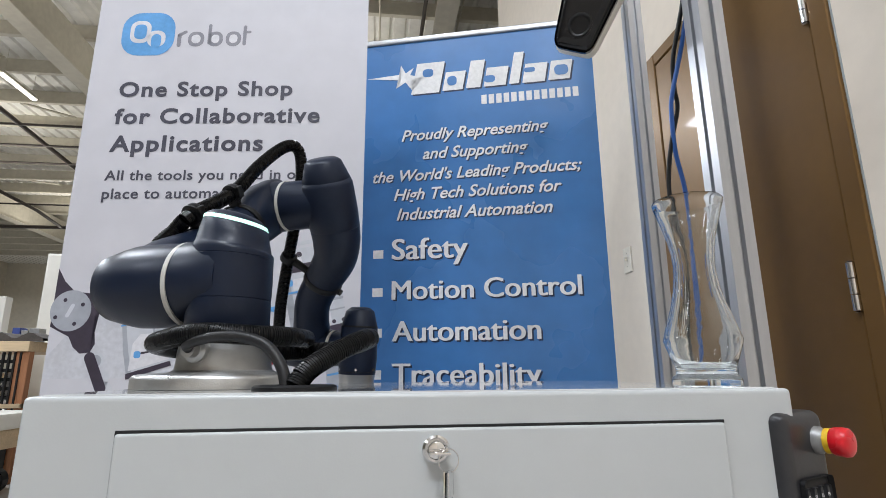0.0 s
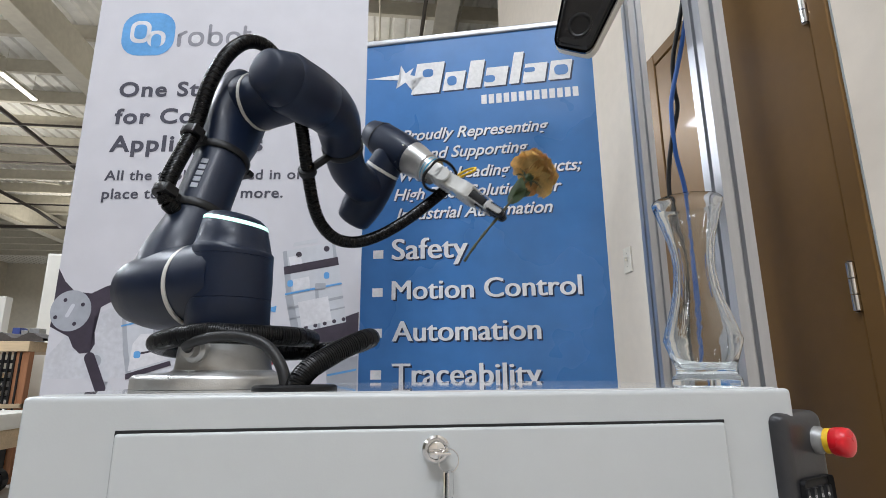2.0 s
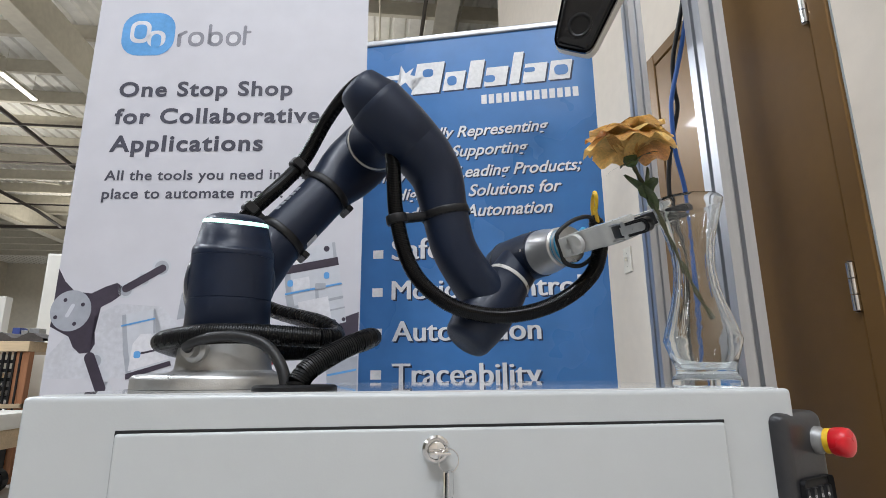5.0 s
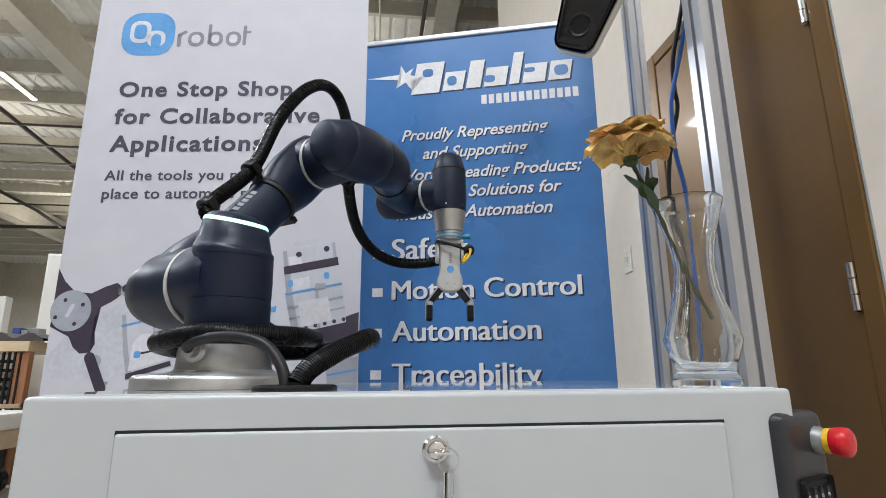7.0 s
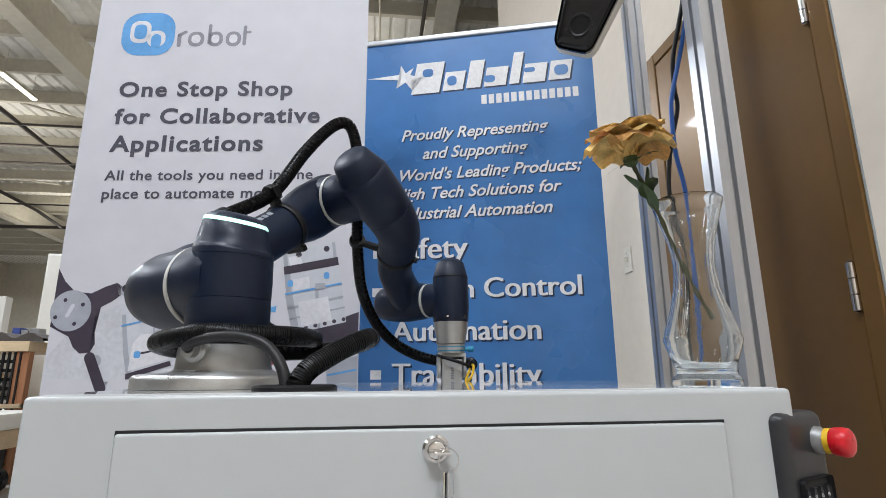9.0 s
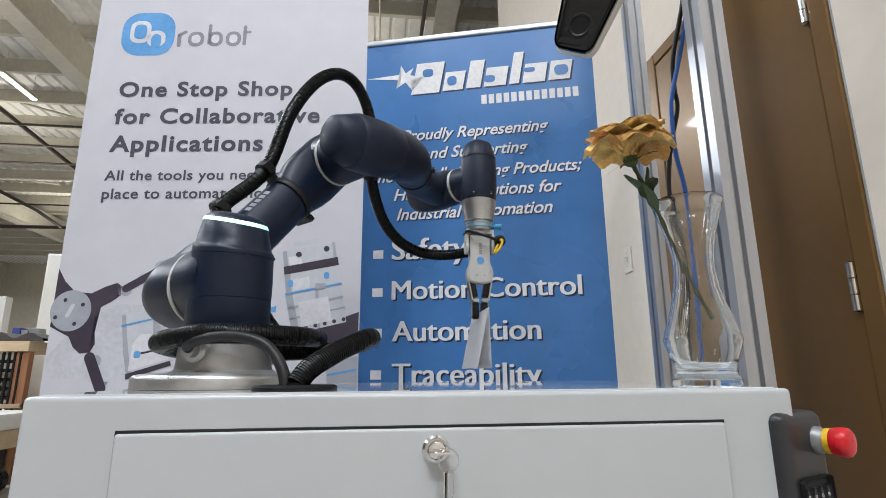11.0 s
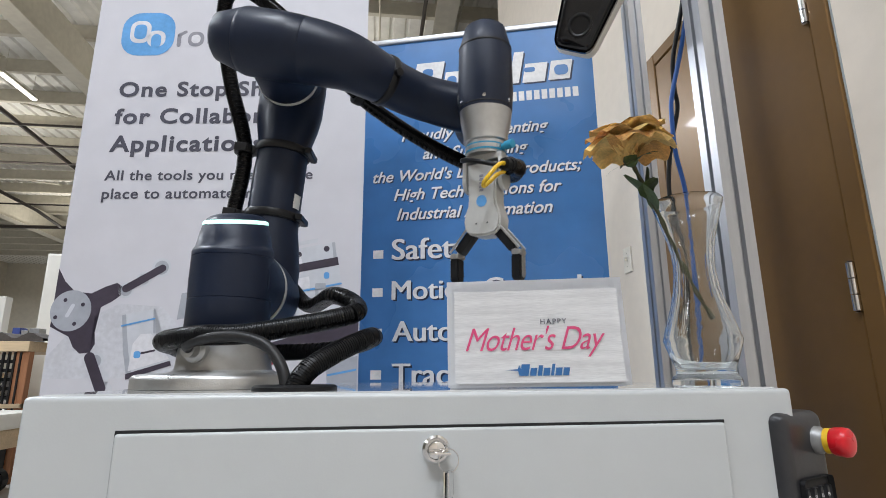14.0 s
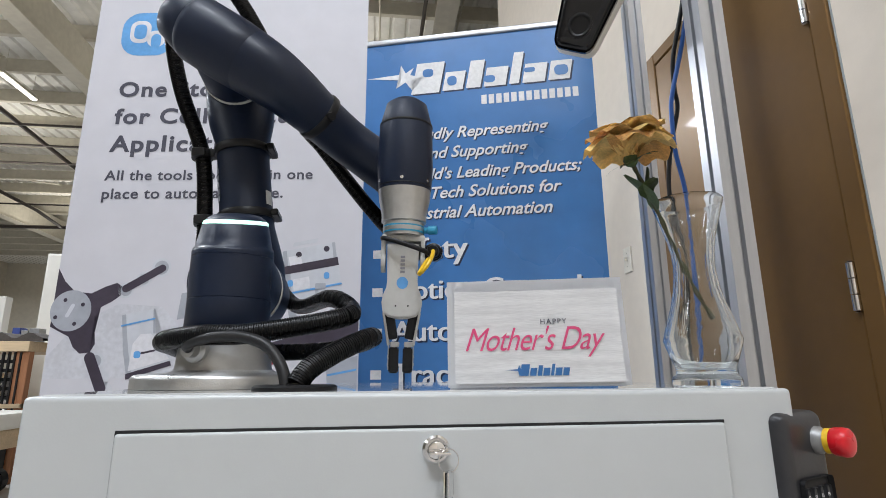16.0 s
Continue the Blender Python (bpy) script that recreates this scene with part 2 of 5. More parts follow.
def purlins():
    y = 1.62
    k = 0
    while y < 30:
        p = thing("roof_purlin", "off-white cold-formed steel roof purlin", "purlin", pose(0, y, 6.98), "purlins under the roof")
        bm = bmesh.new()
        box(bm, WEST, EAST, 0, 0.012, -0.02, 0.32, 0.003, 1)
        part("web", bm, STEEL, p)
        bm = bmesh.new()
        box(bm, WEST, EAST, -0.09, 0, -0.03, -0.018)
        box(bm, WEST, EAST, -0.09, -0.078, -0.018, 0.01)
        part("flange", bm, STEEL, p)
        if k % 2 == 0:
            bm = bmesh.new()
            for x in (-11.6, -8.4, -4.6, -1.4, 2.4):
                tube(bm, [(x, 0.05, 0.0), (x + 0.55, 1.2, 0.24)], [0.03, 0.03], 6)
            part("brace", bm, STEEL, p)
        y += 1.35
        k += 1


purlins()


def rafter(x):
    """A deep main beam with a broad lower flange."""
    r = thing("roof_beam", "deep off-white steel roof beam with bolted plates", "beam", pose(x, 0, 6.14), "main roof beams")
    bm = bmesh.new()
    box(bm, -0.012, 0.012, SOUTH, NORTH, 0, 0.82)
    part("web", bm, STEEL, r)
    bm = bmesh.new()
    box(bm, -0.17, 0.17, SOUTH, NORTH, -0.024, 0, 0.004, 1)
    part("flange", bm, STEEL, r)
    bm = bmesh.new()
    for y in (7.2, 9.7, 12.2, 14.7):
        box(bm, -0.16, -0.0125, y, y + 0.02, 0.0, 0.55)
        turned(bm, (0, 1, 0), (-0.06, y - 0.02, 0.2), [(0, 0.025), (0.02, 0.025)], 8)
        turned(bm, (0, 1, 0), (-0.11, y - 0.02, 0.2), [(0, 0.025), (0.02, 0.025)], 8)
    part("stiffener", bm, STEEL, r)
    return r


for x in (-5.64, 0.95, -13.0):
    rafter(x)


def post_steel(x, y):
    c = thing("steel_column", "off-white steel hall column", "column", pose(x, y, 0), "hall columns")
    bm = bmesh.new()
    box(bm, -0.15, 0.15, -0.01, 0.01, 0, 6.18)
    part("web", bm, STEEL, c)
    for s in (-1, 1):
        bm = bmesh.new()
        box(bm, s * 0.15 - 0.01, s * 0.15 + 0.01, -0.14, 0.14, 0, 6.18)
        part("flange", bm, STEEL, c)
    bm = bmesh.new()
    box(bm, -0.2, 0.2, -0.2, 0.2, 0, 0.02)
    part("foot_plate", bm, STEEL, c)


for x, y in ((-13.0, 17.5), (-5.6, 27.0), (-13.0, 27.0)):
    post_steel(x, y)


def pipe(name, label, pts, r, material):
    bm = bmesh.new()
    tube(bm, pts, [r] * len(pts), 10)
    return tagged(part(name, bm, material, None, smooth=True), label, name.replace("_", " "))


pipe("sprinkler_pipe", "dark steel sprinkler pipe under the purlins", [(-7.55, 7.2, 6.15), (-7.87, 11.06, 6.15), (-8.25, 16.0, 6.15)], 0.05, DARKPIPE)
for py in (11.73, 12.9, 14.07, 17.8):
    pipe("sprinkler_pipe", "thin dark sprinkler branch pipe under the purlins", [(WEST, py - 0.1, 6.12), (-5.9, py + 0.05, 6.12)], 0.028, DARKPIPE)
pipe("sprinkler_pipe", "dark steel sprinkler pipe hung under the roof", [(-10.3, 11.0, 5.75), (-10.6, 17.2, 5.75), (-10.65, 18.7, 5.6)], 0.05, DARKPIPE)
pipe("sprinkler_pipe", "dark steel sprinkler main across the hall", [(WEST, 18.7, 5.6), (EAST, 18.7, 5.6)], 0.06, DARKPIPE)
pipe("sprinkler_pipe", "dark steel sprinkler pipe along the beam", [(0.72, 4.6, 6.915), (0.62, 20.0, 6.915)], 0.035, DARKPIPE)
pipe("conduit", "thin grey electrical conduit under the roof", [(1.35, 4.7, 6.9), (1.25, 20.0, 6.9)], 0.018, STEEL)
pipe("conduit", "thin grey electrical conduit under the roof", [(-0.05, 4.0, 6.9), (-0.15, 20.0, 6.9)], 0.018, STEEL)


def strip_light(x, y):
    s = thing("strip_light", "long bright tube light hung under the roof", "ceiling light", pose(x, y, 6.72), "tube lights of the hall")
    bm = bmesh.new()
    box(bm, -0.07, 0.07, -0.58, 0.58, 0.0, 0.05, 0.01)
    part("housing", bm, STEEL, s)
    bm = bmesh.new()
    box(bm, -0.04, 0.04, -0.56, 0.56, -0.03, 0.0, 0.008)
    part("tube", bm, TUBE, s, "glowing tube")
    bm = bmesh.new()
    for yy in (-0.45, 0.45):
        tube(bm, [(0, yy, 0.05), (0, yy, 0.6)], [0.004, 0.004], 6)
    part("hanger", bm, STEEL, s)


for x, y in ((-7.67, 11.2), (-3.4, 12.6)):
    strip_light(x, y)


# ---------------------------------------------------------------- shelves and benches in the hall
def workbench():
    b = thing("workbench", "long pale wooden packing bench with a lower shelf", "workbench", pose(-3.35, 4.35, 0))
    bm = bmesh.new()
    box(bm, -1.6, 0.78, 0, 0.75, 0.925, 1.0, 0.005)
    part("top", bm, PLY, b)
    bm = bmesh.new()
    box(bm, -1.6, 0.78, 0.0, 0.75, 0.52, 0.55)
    part("shelf", bm, PLY, b)
    for x in (-1.55, 0.73):
        for y in (0.02, 0.68):
            bm = bmesh.new()
            box(bm, x - 0.04, x + 0.05, y, y + 0.06, 0, 0.925, 0.004)
            part("leg", bm, REDWOOD if x > 0 else STEELG, b)
    return b


workbench()


def foam():
    bm = bmesh.new()
    n = 60
    top = []
    for i in range(n + 1):
        x = -4.7 + 2.2 * i / n
        top.append((x, 1.045 + 0.022 * math.sin(i * 2 * math.pi / 5.6)))
    for y0, y1 in ((4.38, 4.9),):
        a = [bm.verts.new((x, y0, z)) for x, z in top]
        b = [bm.verts.new((x, y1, z)) for x, z in top]
        c = [bm.verts.new((x, y0, 1.0)) for x, z in top]
        for i in range(n):
            bm.faces.new((a[i], a[i + 1], b[i + 1], b[i]))
            bm.faces.new((c[i], c[i + 1], a[i + 1], a[i]))
    tagged(part("packing_foam", bm, FOAM, None, smooth=True), "dark grey egg-crate packing foam on the bench", "foam")


foam()


def clutter():
    def boxes(name, label, cat, dims, material, bevel=0.006, group=""):
        bm = bmesh.new()
        box(bm, *dims, bevel)
        return tagged(part(name, bm, material, None), label, cat, group)
    c = thing("storage_cabinet", "tall plain white storage cabinet", "cabinet", pose(-3.1, 5.3, 0))
    bm = bmesh.new()
    box(bm, 0, 0.9, 0, 0.5, 0, 1.87, 0.01)
    part("body", bm, CREAM, c)
    bm = bmesh.new()
    box(bm, 0.02, 0.88, -0.02, -0.002, 0.05, 1.85, 0.004)
    part("door", bm, CREAM, c)
    boxes("carton", "white carton on the bench", "box", (-3.75, -3.2, 5.0, 5.09, 1.0, 1.42), CREAM)
    rnd = random.Random(4)
    x = -3.2
    for i in range(5):
        w = rnd.uniform(0.05, 0.1)
        boxes("small_box", "small coloured box among packing supplies", "box", (x, x + w - 0.01, 4.93, 5.03, 1.0, 1.09 + rnd.uniform(0, 0.06)), rnd.choice((BLUEBOX, CREAM, STEELG, CREAM)), 0.003, "small boxes on the bench")
        x += w
    sp = thing("cable_reel", "metal reel of wire on the lower shelf", "reel", pose(-2.83, 4.42, 0.68))
    bm = bmesh.new()
    turned(bm, (1, 0, 0), (0, 0.1, 0), [(-0.10, 0.125), (-0.09, 0.125), (-0.089, 0.05), (0.089, 0.05), (0.09, 0.125), (0.10, 0.125)], 24)
    part("spool", bm, STEELG, sp)
    bm = bmesh.new()
    turned(bm, (1, 0, 0), (0, 0.1, 0), [(-0.08, 0.09), (0.08, 0.09)], 24)
    part("wire", bm, CHROME, sp)
    r = thing("grid_rack", "black wire grid rack under the bench", "rack", pose(-2.87, 4.36, 0.0))
    for i in range(7):
        bm = bmesh.new()
        box(bm, i * 0.04, i * 0.04 + 0.012, 0, 0.02, 0, 0.92)
        part("upright", bm, BLACK, r)
    for i in range(13):
        bm = bmesh.new()
        box(bm, 0, 0.26, 0.02, 0.03, 0.06 + i * 0.065, 0.085 + i * 0.065)
        part("bar", bm, BLACK, r)
    t = thing("pallet_truck", "pale flat trolley with black castors", "trolley", pose(-2.6, 3.55, 0))
    bm = bmesh.new()
    box(bm, -0.9, 0.33, 0, 0.6, 0.42, 0.52, 0.02)
    part("deck", bm, CREAM, t)
    bm = bmesh.new()
    box(bm, -0.9, 0.3, 0.02, 0.58, 0.3, 0.42, 0.01)
    part("frame", bm, PLY, t)
    bm = bmesh.new()
    box(bm, 0.02, 0.3, -0.012, 0.0, 0.32, 0.4, 0.004)
    part("plate", bm, STEELG, t)
    for x in (-0.8, 0.12):
        for y in (0.08, 0.5):
            bm = bmesh.new()
            box(bm, x - 0.03, x + 0.03, y - 0.03, y + 0.03, 0.14, 0.3)
            turned(bm, (0, 1, 0), (x, y - 0.03, 0.08), [(0, 0.08), (0.06, 0.08)], 18)
            part("castor", bm, BLACK, t)


clutter()


# ---------------------------------------------------------------- door and switch
def door():
    f = tagged(new("door_1"), "closed bronze-brown enamelled steel door in its frame", "door", kind="structure")
    bm = bmesh.new()
    x0, x1 = 1.108, 1.26
    box(bm, x0, x1, DY0, DY0 + 0.055, 0, DZ, 0.003, 1)
    box(bm, x0, x1, DY1 - 0.055, DY1, 0, DZ, 0.003, 1)
    box(bm, x0, x1, DY0 + 0.055, DY1 - 0.055, DZ - 0.05, DZ, 0.003, 1)
    part("door_frame", bm, DOOR, f)
    bm = bmesh.new()
    box(bm, 1.112, 1.157, DY0 + 0.059, DY1 - 0.059, 0.01, DZ - 0.055, 0.002, 1)
    part("leaf", bm, DOOR, f)
    for z in (0.30, 0.94, 1.70):
        bm = bmesh.new()
        for k in range(3):
            turned(bm, (0, 0, 1), (1.105, DY0 + 0.062, z - 0.057 + k * 0.0385), [(0, 0.0085), (0.001, 0.0095), (0.036, 0.0095), (0.037, 0.0085)], 14)
        for e in (-0.062, 0.058):
            turned(bm, (0, 0, 1), (1.105, DY0 + 0.062, z + e), [(0, 0.005), (0.002, 0.008), (0.004, 0.005)], 12)
        part("hinge", bm, CHROME, f, "polished steel butt hinge", smooth=True)
    return f


door()
slab("trim", [(1.1165, 1.1199, DY0 - 0.004, DY0 - 0.0005, 0, DZ)], CAULK, "thin bluish sealant line along the door frame", "sealant")


def light_switch():
    s = thing("light_switch", "almond plastic toggle light switch on the wall", "switch", pose(1.12, 2.235, 1.24))
    bm = bmesh.new()
    box(bm, -0.007, 0, -0.036, 0.036, -0.058, 0.058, 0.003)
    part("plate", bm, SWITCH, s)
    bm = bmesh.new()
    box(bm, -0.02, -0.006, -0.005, 0.005, -0.004, 0.014, 0.002)
    part("toggle", bm, SWITCH, s)
    for z in (-0.03, 0.03):
        bm = bmesh.new()
        turned(bm, (-1, 0, 0), (-0.0065, 0, z), [(0, 0.003), (0.001, 0.003)], 10)
        part("screw", bm, CHROME, s)


light_switch()

# ---------------------------------------------------------------- cart
CX0, CX1, CY0, CY1 = -0.344, 0.478, 0.585, 1.13


def robot_cart():
    c = thing("robot_cart", "white powder-coated steel robot cart with a closed lockable drawer", "cart")
    bm = bmesh.new()
    box(bm, CX0, CX1, CY0, CY1, 0.0, TOP - 0.0005, 0.006, 4)
    body = part("body", bm, CART, c, smooth=True)
    bm = bmesh.new()
    box(bm, CX0 + 0.011, CX1 - 0.011, CY0 + 0.011, CY1 - 0.011, TOP - 0.006, TOP + 0.001, 0.001, 1)
    part("worktop", bm, TOPM, c, "glossy reflecting white top")
    # drawer front standing a little proud; a near-black plate paints the shadow gap round it
    bm = bmesh.new()
    box(bm, -0.2546, 0.3896, CY0 - 0.0012, CY0 + 0.002, 0.2, 0.6965, 0.0005, 1)
    part("drawer_gap", bm, SHADE, c)
    bm = bmesh.new()
    box(bm, -0.2535, 0.3885, CY0 - 0.005, CY0 + 0.004, 0.203, 0.6935, 0.0035, 3)
    drawer = part("drawer", bm, CART, c, smooth=True)
    bm = bmesh.new()
    turned(bm, (0, -1, 0), (0.0625, CY0 - 0.004, 0.6725), [(0, 0.0145), (0.003, 0.0145), (0.0055, 0.012), (0.0055, 0.0095), (0.0035, 0.009), (0.0035, 0.0005)], 36)
    part("lock_bezel", bm, CHROME, drawer, "chrome cam lock", smooth=True)
    bm = bmesh.new()
    turned(bm, (0, -1, 0), (0.0625, CY0 - 0.0055, 0.6725), [(0, 0.0088), (0.006, 0.0085), (0.0068, 0.0075)], 28)
    box(bm, 0.058, 0.067, CY0 - 0.0135, CY0 - 0.012, 0.6725, 0.674)
    part("lock_barrel", bm, CHROME, drawer, smooth=True)
    return c


robot_cart()


def keys():
    k = thing("key_bunch", "steel keys on a thin split ring hanging from the lock", "keys", pose(0.0625, CY0 - 0.014, 0.6725))
    bm = bmesh.new()
    box(bm, -0.009, 0.013, -0.012, 0.004, -0.0035, -0.0005, 0.0012)
    part("key_in_lock", bm, CHROME, k, smooth=True)
    bm = bmesh.new()
    ring = [(0.011 + 0.0105 * math.cos(a), -0.008 + 0.004 * math.cos(a), -0.009 + 0.0115 * math.sin(a)) for a in [i * math.pi / 14 for i in range(29)]]
    tube(bm, ring, [0.0006] * len(ring), 8, False)
    part("ring", bm, CHROME, k, smooth=True)
    for dx, tilt in ((0.0085, 3), (0.0125, -4)):
        bm = bmesh.new()
        m = pose(dx, -0.009, -0.019, 0, tilt, 68)
        box(bm, -0.0095, 0.0095, -0.001, 0.001, -0.024, 0.001, 0.0009, 2, m)
        box(bm, -0.004, 0.004, -0.001, 0.001, -0.055, -0.024, 0.0007, 1, m)
        part("key", bm, CHROME, k, smooth=True)


keys()


def pendant():
    p = thing("teach_pendant", "dark grey handheld robot control unit with a red emergency stop", "control unit", pose(0.484, 0.607, 0.62, 0, 0, 26))
    bm = bmesh.new()
    box(bm, -0.046, 0.051, -0.018, 0.018, -0.12, 0.083, 0.015, 5)
    part("housing", bm, DARKGREY, p, smooth=True)
    bm = bmesh.new()
    box(bm, -0.049, 0.049, 0.004, 0.026, -0.12, 0.08, 0.01, 3)
    part("back_shell", bm, BLACK, p, smooth=True)
    bm = bmesh.new()
    box(bm, -0.03, 0.04, -0.0195, -0.016, -0.115, 0.012, 0.008, 3)
    part("keypad", bm, BLACK, p, smooth=True)
    for i in range(4):
        bm = bmesh.new()
        box(bm, -0.024 + i * 0.0155, -0.0125 + i * 0.0155, -0.0215, -0.0185, -0.018, 0.002, 0.0045, 3)
        b = part("key", bm, DARKGREY, p, smooth=True)
        lettering("F%d" % (i + 1), (-0.0205 + i * 0.0155, -0.0102), 0.0045, WHITE, b, y=-0.0217)
    bm = bmesh.new()
    turned(bm, (0.0, -1, 0), (0.026, -0.017, 0.05), [(0, 0.0158), (0.006, 0.0154), (0.008, 0.0135), (0.012, 0.0125)], 32)
    part("collar", bm, STEELG, p, smooth=True)
    bm = bmesh.new()
    turned(bm, (0.0, -1, 0), (0.026, -0.029, 0.05), [(0, 0.0142), (0.006, 0.0142)], 32)
    part("yellow_ring", bm, YELLOW, p, smooth=True)
    bm = bmesh.new()
    turned(bm, (0.0, -1, 0), (0.026, -0.035, 0.05), [(0, 0.0142), (0.003, 0.0158), (0.012, 0.0164), (0.0165, 0.0155), (0.0185, 0.013), (0.0195, 0.008), (0.0196, 0.002)], 36)
    part("stop_button", bm, RED, p, "red mushroom stop button", smooth=True)
    # clip that hangs it on the side of the cart
    bm = bmesh.new()
    box(bm, -0.03, 0.02, 0.02, 0.04, -0.05, 0.05, 0.004)
    part("holder", bm, BLACK, p, smooth=True)


def text_mesh(words, bold=0.0, shear=0.0, spacing=1.0):
    cu = bpy.data.curves.new("words", "FONT")
    cu.body, cu.offset, cu.shear, cu.space_character, cu.extrude = words, bold, shear, spacing, 0.004
    cu.resolution_u = 4
    tmp = bpy.data.objects.new("words", cu)
    scene.collection.objects.link(tmp)
    bpy.context.view_layer.update()
    me = bpy.data.meshes.new_from_object(tmp.evaluated_get(bpy.context.evaluated_depsgraph_get()))
    bpy.data.objects.remove(tmp)
    bpy.data.curves.remove(cu)
    return me


def lettering(words, at, width, material, parent, y=-0.0012, bold=0.0, shear=0.0, spacing=1.0, label="", tall=1.0, heavy=0.0):
    """A line of raised print: at is the left end of its baseline; heavy thickens the strokes sideways."""
    me = text_mesh(words, bold, shear, spacing)
    if heavy:
        bm = bmesh.new()
        for k in (-1, 0, 1):
            first = len(bm.verts)
            bm.from_mesh(me)
            bm.verts.ensure_lookup_table()
            for v in bm.verts[first:]:
                v.co += Vector((k * heavy, 0, 0.0008 * k))
        bm.to_mesh(me)
        bm.free()
    xs = [v.co.x for v in me.vertices]
    k = width / (max(xs) - min(xs))
    x0 = min(xs)
    for v in me.vertices:
        v.co = Vector((at[0] + (v.co.x - x0) * k, y - v.co.z * 0.05, at[1] + v.co.y * k * tall))
    me.materials.append(material)
    ob = new("lettering", me)
    ob.parent = parent
    if label:
        tagged(ob, label)
    return ob


pendant()


# ---------------------------------------------------------------- printed banners
def outline_of(kind, *a):
    """The outline of a flat printed shape, in the banner's plane."""
    if kind == "poly":
        return list(a)
    if kind == "disc":
        (cx, cz), r = a
        return [(cx + r * math.cos(i * math.pi / 16), cz + r * math.sin(i * math.pi / 16)) for i in range(32)]
    if kind == "bar":
        (x0, z0), (x1, z1), r = a
        ang = math.atan2(z1 - z0, x1 - x0)
        return [(x1 + r * math.cos(ang - math.pi / 2 + i * math.pi / 10), z1 + r * math.sin(ang - math.pi / 2 + i * math.pi / 10)) for i in range(11)] + [(x0 + r * math.cos(ang + math.pi / 2 + i * math.pi / 10), z0 + r * math.sin(ang + math.pi / 2 + i * math.pi / 10)) for i in range(11)]
    if kind == "round":
        x0, x1, z0, z1, r = a
        out = []
        for cx, cz, s in ((x1 - r, z1 - r, 0), (x0 + r, z1 - r, 1), (x0 + r, z0 + r, 2), (x1 - r, z0 + r, 3)):
            out += [(cx + r * math.cos((s + i / 6) * math.pi / 2), cz + r * math.sin((s + i / 6) * math.pi / 2)) for i in range(7)]
        return out


def printed(name, parent, material, layer, shapes, label=""):
    bm = bmesh.new()
    for s in shapes:
        o = outline_of(*s)
        y = -0.0006 * layer
        vs = [bm.verts.new((x, y, z)) for x, z in o]
        f = bm.faces.new(vs)
        bmesh.ops.triangulate(bm, faces=[f])
    return part(name, bm, material, parent, label)


def banner(name, left, right, top, material, label):
    l, r = Vector((*left, 0)), Vector((*right, 0))
    d = r - l
    w = d.length
    b = thing(name, label, "banner", pose(l.x, l.y, 0, 0, 0, math.degrees(math.atan2(d.y, d.x))))
    bm = bmesh.new()
    nx, nz = 12, 20
    grid = [[bm.verts.new((w * i / nx, 0.0, 0.075 + (top - 0.075) * k / nz)) for i in range(nx + 1)] for k in range(nz + 1)]
    for k in range(nz):
        for i in range(nx):
            bm.faces.new((grid[k][i], grid[k][i + 1], grid[k + 1][i + 1], grid[k + 1][i]))
    r2 = bmesh.ops.extrude_face_region(bm, geom=list(bm.faces))
    for v in [g for g in r2["geom"] if isinstance(g, bmesh.types.BMVert)]:
        v.co.y += 0.001
    part("sheet", bm, material, b)
    bm = bmesh.new()
    box(bm, -0.004, w + 0.004, -0.008, 0.01, top - 0.004, top + 0.022, 0.006, 3)
    part("top_rail", bm, ANOD, b, "silver top rail", smooth=True)
    bm = bmesh.new()
    box(bm, -0.02, w + 0.02, -0.1, 0.1, 0.0, 0.075, 0.02, 3)
    part("base_cassette", bm, ANOD, b, "silver base", smooth=True)
    bm = bmesh.new()
    tube(bm, [(w / 2, 0.03, 0.05), (w / 2, 0.03, top)], [0.009, 0.009], 12)
    part("pole", bm, ANOD, b, smooth=True)
    return b


